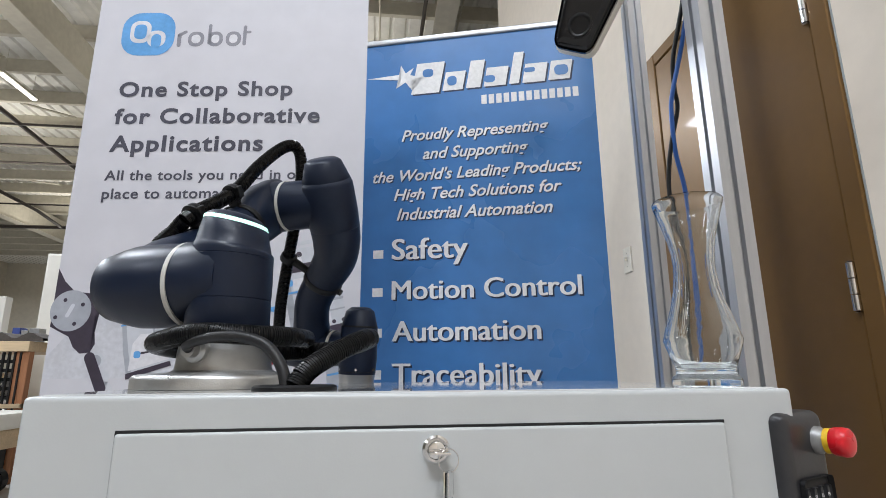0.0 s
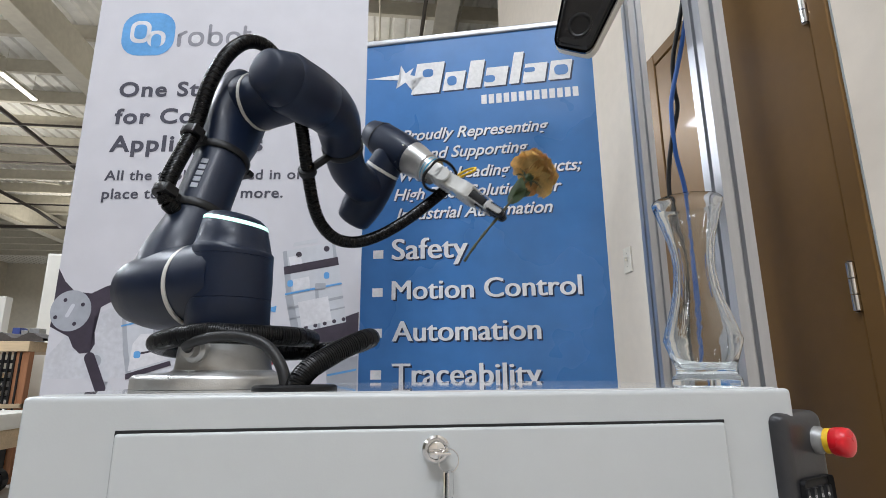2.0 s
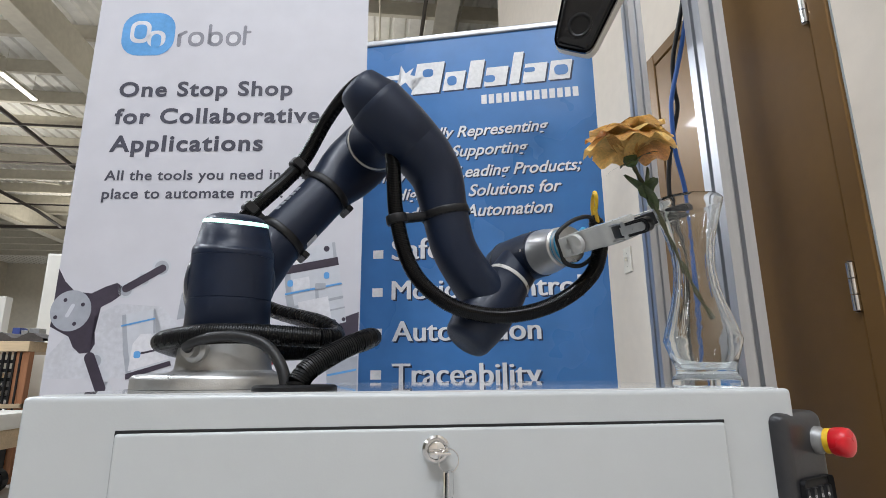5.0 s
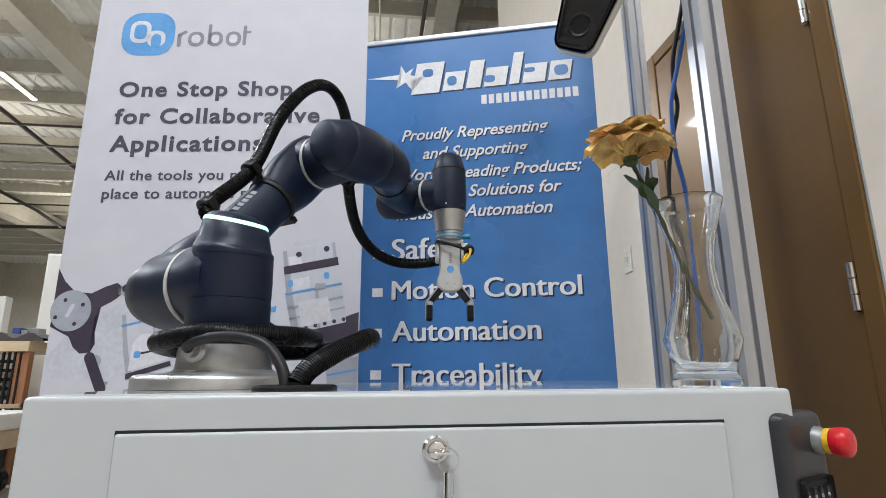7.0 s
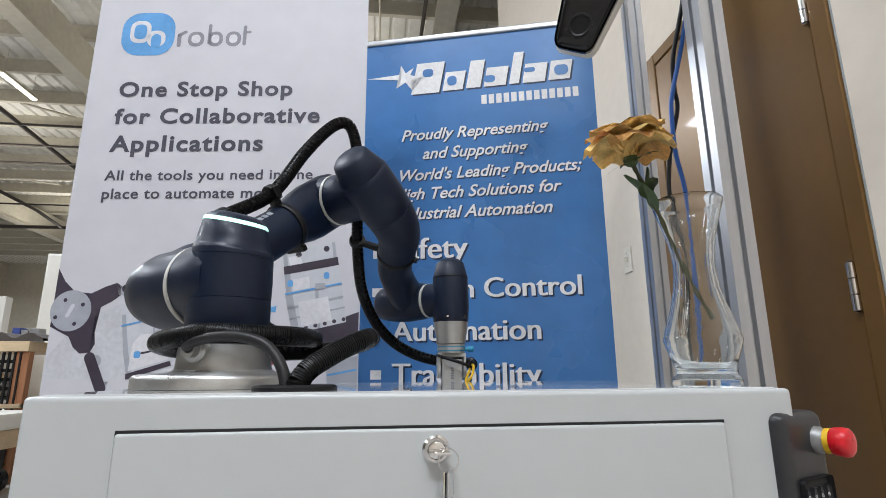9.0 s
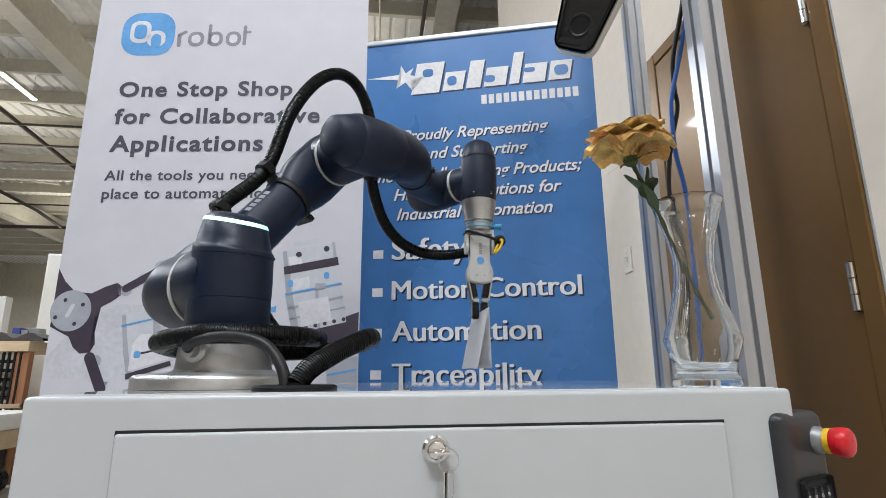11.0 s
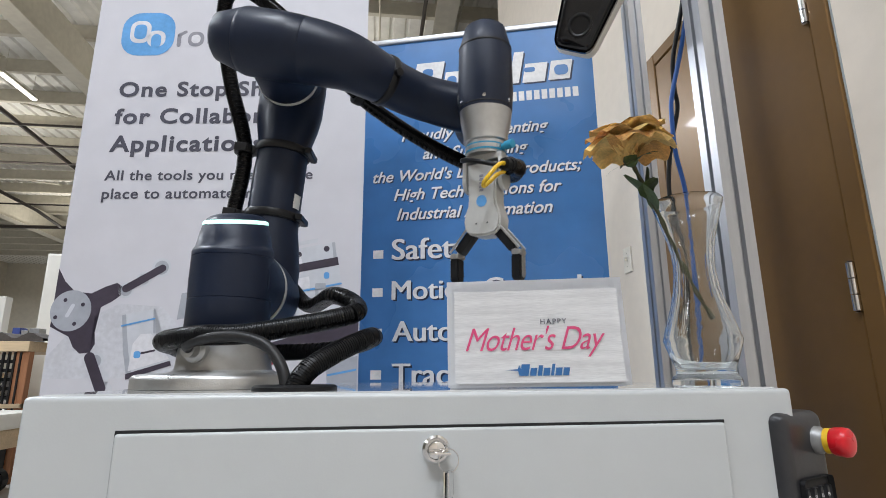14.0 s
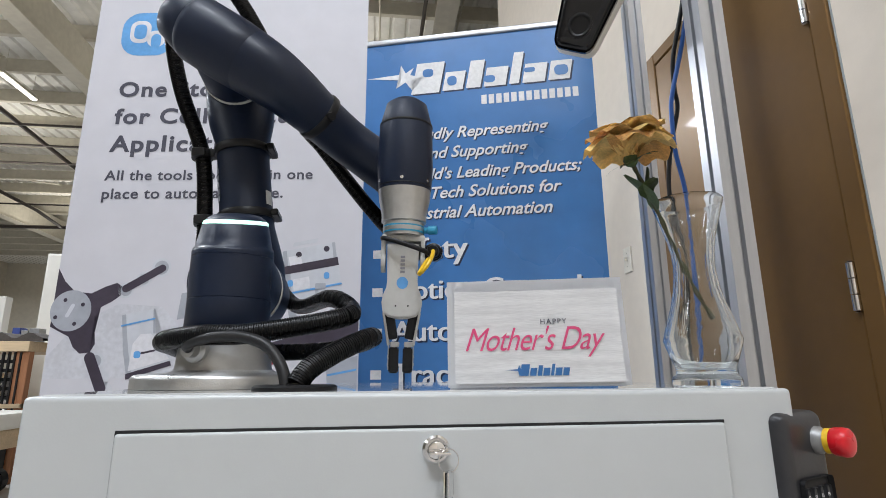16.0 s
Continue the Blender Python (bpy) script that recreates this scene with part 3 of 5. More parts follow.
def white_banner():
    b = banner("white_banner", (-0.976, 1.735), (-0.055, 1.621), 2.19, BANW, "pale grey roll-up banner with slate lettering and product pictures")
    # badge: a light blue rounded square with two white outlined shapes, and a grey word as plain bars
    printed("badge", b, SKYB, 1, [("round", 0.087, 0.268, 1.803, 1.968, 0.062)], "light blue rounded badge")
    printed("badge_mark", b, BANP, 2, [("round", 0.115, 0.186, 1.851, 1.936, 0.028), ("round", 0.176, 0.238, 1.836, 1.898, 0.026)])
    printed("badge_mark", b, SKYB, 3, [("round", 0.129, 0.172, 1.865, 1.922, 0.018), ("round", 0.19, 0.224, 1.832, 1.884, 0.016)])
    printed("badge_word", b, INKG, 1, [("bar", (0.285, 1.842), (0.285, 1.88), 0.007), ("bar", (0.285, 1.88), (0.305, 1.892), 0.006), ("round", 0.315, 0.37, 1.836, 1.893, 0.024),
                                       ("round", 0.382, 0.434, 1.836, 1.893, 0.024), ("bar", (0.388, 1.85), (0.388, 1.916), 0.006), ("round", 0.444, 0.496, 1.836, 1.893, 0.024), ("bar", (0.508, 1.845), (0.508, 1.91), 0.006), ("bar", (0.508, 1.89), (0.525, 1.89), 0.005)])
    printed("badge_word", b, BANP, 2, [("round", 0.327, 0.358, 1.848, 1.881, 0.014), ("round", 0.395, 0.422, 1.848, 1.881, 0.013), ("round", 0.456, 0.484, 1.848, 1.881, 0.013)])
    for words, x, z, w in (("One Stop Shop", 0.106, 1.651, 0.577), ("for Collaborative", 0.103, 1.553, 0.675), ("Applications", 0.1, 1.455, 0.498)):
        lettering(words, (x, z), w, INK, b, bold=0.028, spacing=1.12, tall=0.88)
    for words, x, z, w in (("All the tools you need in one", 0.098, 1.356, 0.667), ("place to automate more.", 0.098, 1.294, 0.575)):
        lettering(words, (x, z), w, INK, b, bold=0.016, spacing=1.06, tall=0.9)
    # soft grey ground of the product pictures
    printed("picture_tint", b, TINT, 0.6, [("poly", (0.0, 0.74), (0.0, 0.8), (0.08, 0.9), (0.2, 0.96), (0.33, 0.95), (0.42, 0.86), (0.5, 0.8), (0.5, 0.74))])
    # four-armed vacuum gripper
    printed("vacuum_gripper_print", b, PLUM, 1, [("poly", (0.0, 1.07), (0.025, 1.03), (0.06, 0.998), (0.11, 0.992), (0.15, 1.012), (0.185, 1.024), (0.204, 1.01), (0.2, 0.985), (0.175, 0.966), (0.145, 0.95), (0.13, 0.915), (0.132, 0.875), (0.142, 0.84), (0.13, 0.815), (0.1, 0.812), (0.078, 0.83), (0.06, 0.862), (0.0, 0.892))])
    printed("vacuum_gripper_print", b, PGREY, 2, [("disc", (0.055, 0.94), 0.062)])
    printed("vacuum_gripper_print", b, PLIGHT, 3, [("bar", (0.047, 0.925), (0.06, 0.955), 0.006)])
    printed("vacuum_gripper_print", b, PLUM, 3, [("disc", (0.035, 0.972), 0.006), ("disc", (0.09, 0.958), 0.006), ("disc", (0.012, 0.92), 0.006), ("disc", (0.072, 0.9), 0.006)])
    printed("suction_arm_print", b, PLIGHT, 1, [("disc", (0.315, 1.07), 0.03), ("disc", (0.265, 1.035), 0.024), ("disc", (0.215, 1.0), 0.024), ("disc", (0.15, 0.79), 0.026), ("disc", (0.172, 0.74), 0.026), ("disc", (0.185, 0.705), 0.026)])
    printed("suction_arm_print", b, PGREY, 1.6, [("disc", (0.315, 1.07), 0.022), ("disc", (0.265, 1.035), 0.017), ("disc", (0.215, 1.0), 0.017), ("disc", (0.15, 0.79), 0.018)])
    printed("suction_arm_print", b, PLUM, 2.2, [("bar", (0.214, 1.006), (0.318, 1.068), 0.012), ("bar", (0.132, 0.8), (0.176, 0.71), 0.016)])
    # small grey gripper
    printed("gripper_print", b, PLIGHT, 1, [("poly", (0.212, 0.925), (0.31, 0.945), (0.318, 0.87), (0.35, 0.84), (0.372, 0.79), (0.245, 0.752), (0.228, 0.82), (0.222, 0.86))])
    printed("gripper_print", b, PGREY, 1.5, [("poly", (0.212, 0.925), (0.224, 0.9275), (0.236, 0.86), (0.244, 0.82), (0.26, 0.757), (0.245, 0.752), (0.228, 0.82), (0.222, 0.86)), ("poly", (0.305, 0.944), (0.31, 0.945), (0.318, 0.87), (0.312, 0.87))])
    printed("gripper_print", b, BANP, 2, [("poly", (0.255, 0.84), (0.275, 0.868), (0.305, 0.87), (0.33, 0.848), (0.368, 0.795), (0.25, 0.76))])
    printed("gripper_print", b, SKYB, 3, [("bar", (0.216, 0.893), (0.312, 0.914), 0.0025), ("round", 0.262, 0.282, 0.798, 0.818, 0.006)])
    printed("gripper_print", b, PLUM, 3, [("poly", (0.244, 0.752), (0.372, 0.79), (0.376, 0.776), (0.246, 0.736)), ("bar", (0.285, 0.812), (0.322, 0.82), 0.003)])
    # stacked tool changer and sensor
    printed("tool_changer_print", b, PLIGHT, 1, [("poly", (0.684, 1.118), (0.845, 1.148), (0.852, 1.10), (0.692, 1.07)), ("poly", (0.694, 1.045), (0.86, 1.075), (0.868, 1.02), (0.702, 0.988)), ("poly", (0.7, 0.98), (0.87, 1.012), (0.888, 0.9), (0.728, 0.864)), ("poly", (0.715, 1.133), (0.79, 1.147), (0.792, 1.16), (0.718, 1.146))])
    printed("tool_changer_print", b, PGREY, 1.5, [("poly", (0.684, 1.118), (0.697, 1.1205), (0.704, 1.0725), (0.692, 1.07)), ("poly", (0.694, 1.045), (0.712, 1.048), (0.719, 0.992), (0.702, 0.988)), ("poly", (0.7, 0.98), (0.722, 0.984), (0.75, 0.869), (0.728, 0.864)), ("poly", (0.79, 0.997), (0.8, 0.999), (0.812, 0.883), (0.803, 0.881)), ("poly", (0.845, 1.148), (0.852, 1.1), (0.842, 1.098), (0.836, 1.146)), ("poly", (0.708, 0.945), (0.876, 0.98), (0.877, 0.972), (0.71, 0.937)), ("poly", (0.716, 0.912), (0.882, 0.947), (0.8825, 0.942), (0.7175, 0.907))])
    printed("tool_changer_print", b, BANP, 2, [("poly", (0.704, 1.10), (0.74, 1.107), (0.748, 1.08), (0.71, 1.073)), ("poly", (0.72, 1.03), (0.77, 1.04), (0.775, 1.005), (0.725, 0.995)), ("poly", (0.74, 0.96), (0.83, 0.978), (0.845, 0.905), (0.755, 0.885))])
    printed("tool_changer_print", b, PLUM, 2, [("poly", (0.69, 1.07), (0.855, 1.1), (0.86, 1.075), (0.694, 1.045)), ("disc", (0.735, 1.108), 0.009), ("disc", (0.82, 1.126), 0.009)] + [("disc", (0.74 + 0.028 * i, 0.878 + 0.006 * i), 0.006) for i in range(6)])
    printed("tool_changer_print", b, SKYB, 3, [("bar", (0.702, 0.985), (0.868, 1.017), 0.003), ("round", 0.705, 0.722, 1.008, 1.028, 0.006), ("round", 0.815, 0.832, 1.032, 1.052, 0.006)])
    printed("tool_changer_print", b, PGREY, 4, [("round", 0.79, 0.822, 1.0, 1.018, 0.003)])
    # dark robot flange with a red cable in the corner of the print
    printed("flange_print", b, PLUM, 0.8, [("poly", (0.52, 0.80), (0.7, 0.85), (0.84, 0.9), (0.925, 0.93), (0.925, 0.82), (0.7, 0.785), (0.55, 0.77))])
    printed("flange_print", b, REDP, 1.4, [("poly", (0.66, 0.79), (0.74, 0.815), (0.86, 0.845), (0.86, 0.832), (0.74, 0.795), (0.67, 0.775))])
    printed("flange_print", b, PGREY, 1.4, [("poly", (0.83, 0.78), (0.925, 0.8), (0.925, 0.7), (0.84, 0.7))])
    printed("flange_print", b, SKYB, 2, [("bar", (0.84, 0.745), (0.92, 0.76), 0.003), ("poly", (0.657, 0.945), (0.676, 0.95), (0.674, 0.93), (0.657, 0.934))])
    printed("gripper_print", b, PGREY, 1, [("poly", (0.385, 0.99), (0.43, 0.998), (0.43, 0.92), (0.378, 0.91))])


white_banner()


def blue_banner():
    b = banner("blue_banner", (-0.12, 2.11), (0.835, 1.8235), 2.145, BANB, "glossy blue roll-up banner with white lettering")
    w = 0.997
    # wordmark as plain slanted blocks and a star
    star = [(0.055, 1.985), (0.2, 1.992), (0.205, 2.035), (0.226, 1.996), (0.262, 2.02), (0.245, 1.985), (0.30, 1.972), (0.245, 1.965), (0.256, 1.91), (0.226, 1.953), (0.185, 1.928), (0.205, 1.965)]
    blocks = []
    x = 0.25
    for wd, h, z0 in ((0.12, 0.142, 1.893), (0.085, 0.085, 1.897), (0.06, 0.125, 1.899), (0.09, 0.085, 1.899), (0.04, 0.142, 1.9), (0.09, 0.085, 1.899), (0.085, 0.085, 1.901)):
        s = 0.018 * h / 0.1
        blocks.append(("poly", (x, z0), (x + wd, z0), (x + wd + s, z0 + h), (x + s, z0 + h)))
        x += wd + 0.014
    dark = [("poly", *[(px + 0.006, pz - 0.007) for px, pz in s[1:]]) for s in blocks]
    printed("wordmark_shadow", b, SHADOWINK, 1, dark)
    printed("wordmark", b, WHITE, 2, blocks, "white slanted block wordmark")
    printed("wordmark", b, WHITE, 3, [("poly", *star)])
    holes = [("round", 0.30, 0.345, 1.968, 2.005, 0.014), ("round", 0.405, 0.445, 1.918, 1.962, 0.018), ("round", 0.56, 0.605, 1.916, 1.948, 0.014), ("round", 0.725, 0.768, 1.945, 1.966, 0.008), ("round", 0.845, 0.90, 1.92, 1.965, 0.018)]
    printed("wordmark_counter", b, BANB, 3.4, holes)
    # a row of plain bars in place of the telephone line
    printed("small_bars", b, WHITE, 2, [("poly", (0.546 + 0.0305 * i, 1.82), (0.568 + 0.0305 * i, 1.82), (0.568 + 0.0305 * i, 1.862), (0.546 + 0.0305 * i, 1.862)) for i in range(13)])
    for words, x, z, wd in (("Proudly Representing", 0.211, 1.684, 0.598), ("and Supporting", 0.3, 1.599, 0.426), ("the World's Leading Products;", 0.092, 1.509, 0.835), ("High Tech Solutions for", 0.181, 1.428, 0.667), ("Industrial Automation", 0.194, 1.345, 0.615)):
        lettering(words, (x + 0.004, z - 0.004), wd, SHADOWINK, b, -0.0008, 0.016, 0.3)
        lettering(words, (x, z), wd, WHITE, b, -0.0018, 0.016, 0.3)
    for words, x, z, wd in (("Safety", 0.176, 1.184, 0.304), ("Motion Control", 0.178, 1.026, 0.72), ("Automation", 0.181, 0.867, 0.562), ("Traceability", 0.183, 0.708, 0.555)):
        lettering(words, (x + 0.006, z - 0.006), wd, SHADOWINK, b, -0.0008, 0.0, tall=0.95, heavy=0.022)
        lettering(words, (x, z), wd, WHITE, b, -0.0018, 0.0, tall=0.95, heavy=0.022)
    for z in (1.191, 1.039, 0.882, 0.726):
        printed("bullet", b, WHITE, 2, [("poly", (0.1, z), (0.142, z), (0.142, z + 0.034), (0.1, z + 0.034))])


blue_banner()


# ---------------------------------------------------------------- aluminium stand, sensor and cables
def profile_post(bm, x0, y0, z0, z1, s=0.045):
    """A slotted square profile."""
    h, g, d = s / 2, 0.0045, 0.009
    out = []
    for k in range(4):
        a = k * math.pi / 2
        for px, py in ((-h, -h), (-g, -h), (-g, -h + d), (g, -h + d), (g, -h)):
            out.append((x0 + px * math.cos(a) - py * math.sin(a), y0 + px * math.sin(a) + py * math.cos(a)))
    lo = [bm.verts.new((x, y, z0)) for x, y in out]
    hi = [bm.verts.new((x, y, z1)) for x, y in out]
    n = len(out)
    for i in range(n):
        bm.faces.new((lo[i], lo[(i + 1) % n], hi[(i + 1) % n], hi[i]))
    bm.faces.new(hi)
    bm.faces.new(lo[::-1])


def stand():
    s = thing("profile_stand", "clear anodised slotted aluminium profile stand", "stand")
    for x, y in ((0.563, 0.765), (0.797, 1.425)):
        bm = bmesh.new()
        profile_post(bm, x, y, 0.012, 2.4)
        part("post", bm, ANOD, s)
        bm = bmesh.new()
        box(bm, x - 0.045, x + 0.045, y - 0.045, y + 0.045, 0, 0.012, 0.003)
        part("foot", bm, ANOD, s)
    a, b = Vector((0.563, 0.765, 2.4225)), Vector((0.797, 1.425, 2.4225))
    d = (b - a).normalized()
    bm = bmesh.new()
    box(bm, -0.0225, 0.0225, -0.05, (b - a).length + 0.05, -0.0225, 0.0225, 0.002, 1, place(a, d.cross(Vector((0, 0, 1))), d))
    part("cross_bar", bm, ANOD, s)
    bm = bmesh.new()
    box(bm, 0.44, 0.64, 0.92, 0.965, 2.36, 2.405, 0.002, 1)
    box(bm, 0.44, 0.48, 0.92, 0.965, 1.72, 2.36, 0.002, 1)
    part("arm", bm, ANOD, s)
    c = thing("camera_sensor", "black glossy two-lens depth sensor in a white shell", "sensor")
    return s, c


stand_ob, sensor = stand()


def sensor_parts():
    sensor.matrix_basis = pose(0.425, 0.93, 1.505, 22, 22, -20)
    bm = bmesh.new()
    box(bm, -0.054, 0.05, -0.03, 0.0, -0.1, 0.2, 0.024, 4)
    part("front", bm, GLOSSB, sensor, smooth=True)
    bm = bmesh.new()
    box(bm, -0.056, 0.056, -0.012, 0.04, -0.103, 0.203, 0.024, 4)
    part("shell", bm, CREAM, sensor, smooth=True)
    for z in (-0.05, 0.1):
        bm = bmesh.new()
        turned(bm, (0, -1, 0), (0.0, -0.028, z), [(0, 0.026), (0.004, 0.026), (0.005, 0.022), (0.002, 0.018), (0.0035, 0.002)], 28)
        part("lens", bm, BLACK, sensor, smooth=True)
    for o in sensor.children:
        for v in o.data.vertices:
            v.co.x = v.co.x * min(1.5, 0.76 + 3.6 * (v.co.z + 0.1)) + 0.05 * (v.co.z + 0.1)
    bm = bmesh.new()
    box(bm, 0.0, 0.04, 0.03, 0.05, 0.12, 0.3, 0.003)
    part("bracket", bm, ANOD, sensor)


sensor_parts()


def cable(name, label, pts, r, material):
    bm = bmesh.new()
    line = smooth_line(pts, 8)
    tube(bm, line, [r] * len(line), 12)
    return tagged(part(name, bm, material, None, smooth=True), label, "cable")


cable("data_cable", "blue network cable hanging beside the stand", [(0.6, 0.775, 1.7), (0.57, 0.80, 1.5), (0.5655, 0.805, 1.43), (0.5555, 0.825, 1.345), (0.541, 0.847, 1.262), (0.54, 0.857, 1.222), (0.549, 0.872, 1.15), (0.5685, 0.887, 1.086), (0.578, 0.90, 1.0), (0.575, 0.9, 0.85), (0.57, 0.92, 0.5), (0.57, 0.95, 0.006)], 0.0042, BLUECAB)
cable("power_lead", "black power lead hanging beside the stand", [(0.59, 0.785, 1.7), (0.561, 0.80, 1.5), (0.557, 0.807, 1.43), (0.5425, 0.835, 1.327), (0.547, 0.85, 1.27), (0.5525, 0.856, 1.232), (0.541, 0.873, 1.16), (0.5385, 0.889, 1.089), (0.545, 0.9, 1.0), (0.55, 0.91, 0.85), (0.555, 0.93, 0.5), (0.55, 0.96, 0.006)], 0.0042, BLACK)


# ---------------------------------------------------------------- vase
def vase():
    v = thing("glass_vase", "clear fluted glass vase with a thick foot, standing empty of water", "vase", pose(0.405, 0.632, TOP + 0.001))
    prof = [(0.0, 0.037), (0.002, 0.0395), (0.008, 0.0398), (0.012, 0.0385), (0.0145, 0.0352), (0.018, 0.0338), (0.024, 0.035), (0.034, 0.0388), (0.046, 0.0428), (0.053, 0.0452), (0.0565, 0.0457), (0.06, 0.0448), (0.068, 0.0425), (0.08, 0.0388), (0.1, 0.0322), (0.12, 0.0272), (0.138, 0.0247), (0.152, 0.0242), (0.168, 0.0252), (0.186, 0.0285), (0.205, 0.0338), (0.222, 0.0392), (0.23, 0.0418), (0.2335, 0.0432), (0.237, 0.0436), (0.239, 0.0428)]
    prof2 = [(0.2385, 0.0412), (0.234, 0.0404), (0.222, 0.037), (0.205, 0.0317), (0.186, 0.0265), (0.168, 0.0232), (0.152, 0.0222), (0.138, 0.0226), (0.12, 0.025), (0.1, 0.03), (0.08, 0.0364), (0.068, 0.04), (0.0585, 0.0425), (0.05, 0.0412), (0.038, 0.0372), (0.028, 0.0325), (0.0225, 0.029), (0.02, 0.02), (0.0195, 0.004)]
    bm = bmesh.new()
    n = 96
    rings = []
    for i, (z, r) in enumerate(prof + prof2):
        flute = 0.036 * math.exp(-((z - 0.14) / 0.07) ** 2)
        rings.append([bm.verts.new((r * (1 + flute * math.cos(10 * 2 * math.pi * k / n)) * math.cos(2 * math.pi * k / n), r * (1 + flute * math.cos(10 * 2 * math.pi * k / n)) * math.sin(2 * math.pi * k / n), z)) for k in range(n)])
    for a, b in zip(rings, rings[1:]):
        for k in range(n):
            bm.faces.new((a[k], a[(k + 1) % n], b[(k + 1) % n], b[k]))
    bm.faces.new(rings[0][::-1])
    bm.faces.new(rings[-1])
    g = part("glass", bm, GLASS, v, smooth=True)
    g.visible_shadow = False
    tagged(v, "clear fluted glass vase with a flared rim and thick foot")


vase()
# ---------------------------------------------------------------- robot arm
BASE = Vector((-0.2187, 0.8175, TOP))
H2 = 0.1528
L1, L2 = 0.402, 0.3594
robot = thing("industrial_robot", "navy robot arm with pale joint rings on a silver base", "robot", pose(*BASE))


def ringband(bm, at, axis, r, thick, high):
    """A flat band round an axis."""
    h = high / 2
    turned(bm, axis, at, [(-h, r - 0.001), (-h, r + thick * 0.7), (-h * 0.7, r + thick), (h * 0.7, r + thick), (h, r + thick * 0.7), (h, r - 0.001)], 40)


def screws(bm, at, axis, r, n, size, start=0.0):
    a = Vector(axis).normalized()
    s = a.orthogonal().normalized()
    u = a.cross(s)
    for k in range(n):
        d = s * math.cos(start + 2 * math.pi * k / n) + u * math.sin(start + 2 * math.pi * k / n)
        turned(bm, d, Vector(at) + d * (r - 0.001), [(0, size), (0.0016, size), (0.0016, size * 0.55), (0.0006, size * 0.5)], 10)


def arm_links():
    X, Y, Z = Vector((1, 0, 0)), Vector((0, 1, 0)), Vector((0, 0, 1))
    base = bmesh.new()
    turned(base, Z, (0, 0, 0), [(0, 0.115), (0.0015, 0.1175), (0.0135, 0.1175), (0.017, 0.1162), (0.0195, 0.1125), (0.021, 0.105), (0.022, 0.085), (0.023, 0.0715), (0.0255, 0.0668), (0.031, 0.065), (0.05, 0.0635), (0.082, 0.059), (0.096, 0.055)], 64)
    foot = part("base", base, ALLOY, robot, "satin silver cast base", smooth=True)
    bm = bmesh.new()
    m = (-0.0206, -0.06, 0.052)
    turned(bm, (-0.35, -1, 0), m, [(-0.004, 0.017), (0.006, 0.017), (0.008, 0.014)], 28)
    turned(bm, (-0.35, -1, 0), m, [(0.006, 0.0105), (0.02, 0.0105)], 20)
    part("cable_socket", bm, ALLOY, foot, "round steel cable socket", smooth=True)
    # first link: column with a side port; x is the shoulder axis
    bm = bmesh.new()
    def lean(mesh):
        """The column's shoulder and cap slope up towards the shoulder axis."""
        for v in mesh.verts:
            if v.co.z > 0.03:
                v.co.z += 0.22 * v.co.x * min(1.0, (v.co.z - 0.03) / 0.03)
    turned(bm, Z, (0, 0, 0), [(-0.069, 0.0575), (-0.067, 0.059), (-0.0285, 0.0582), (-0.0278, 0.0574), (-0.0271, 0.0583), (0.0, 0.0588), (0.036, 0.0582), (0.0366, 0.0575), (0.0372, 0.0582), (0.0455, 0.0583), (0.0495, 0.0575), (0.0525, 0.0558), (0.055, 0.0545), (0.07, 0.0515), (0.088, 0.0475), (0.0895, 0.0462)], 64)
    lean(bm)
    port = bmesh.new()
    turned(port, X, (0, 0, 0.002), [(-0.01, 0.06), (0.0, 0.0635), (0.03, 0.0645), (0.05, 0.064), (0.0625, 0.0635)], 48)
    for v in port.verts:
        if v.co.x < 0.045 and v.co.z > 0:
            v.co.z *= 1.0 + 0.1 * min(1.0, 1 - v.co.x / 0.045)
    tmp = bpy.data.meshes.new("port")
    port.to_mesh(tmp)
    port.free()
    bm.from_mesh(tmp)
    bpy.data.meshes.remove(tmp)
    s1 = part("shoulder_column", bm, NAVY, robot, smooth=True)
    bm = bmesh.new()
    turned(bm, X, (0, 0, 0), [(0.062, 0.065), (0.069, 0.065)], 40)
    part("joint_ring", bm, RING, s1, "pale joint ring", smooth=True)
    bm = bmesh.new()
    turned(bm, Z, (0, 0, 0), [(0.0892, 0.0474), (0.0905, 0.0476), (0.0945, 0.0462), (0.0955, 0.0445)], 64)
    lean(bm)
    part("light_ring", bm, LED, s1, "glowing mint light ring", smooth=True)
    bm = bmesh.new()
    turned(bm, Z, (0, 0, 0), [(0.0948, 0.0447), (0.0985, 0.0425), (0.1035, 0.036), (0.1065, 0.026), (0.1078, 0.012)], 64)
    lean(bm)
    part("cap", bm, NAVY, s1, smooth=True)
    # second link: x shoulder axis, z along the upper arm
    bm = bmesh.new()
    turned(bm, X, (0, 0, 0), [(0.069, 0.063), (0.1, 0.065), (0.15, 0.064), (0.17, 0.06), (0.2, 0.052), (0.206, 0.045)], 40)
    turned(bm, Z, (0.138, 0, 0), [(0, 0.06), (0.05, 0.0595), (0.09, 0.053), (0.12, 0.0475), (0.14, 0.046), (0.262, 0.0455), (0.285, 0.048), (0.32, 0.0565), (0.35, 0.0605), (L1 + 0.01, 0.061), (L1 + 0.04, 0.056), (L1 + 0.055, 0.046), (L1 + 0.06, 0.03)], 40)
    for v in bm.verts:
        # the elbow end is flat towards the joint
        if v.co.z > 0.26 and v.co.x < 0.3 and abs(v.co.x - 0.138) < 0.07:
            k = min(1.0, (v.co.z - 0.26) / 0.09)
            if v.co.x < 0.138:
                v.co.x = 0.138 + (v.co.x - 0.138) * (1 - 0.43 * k)
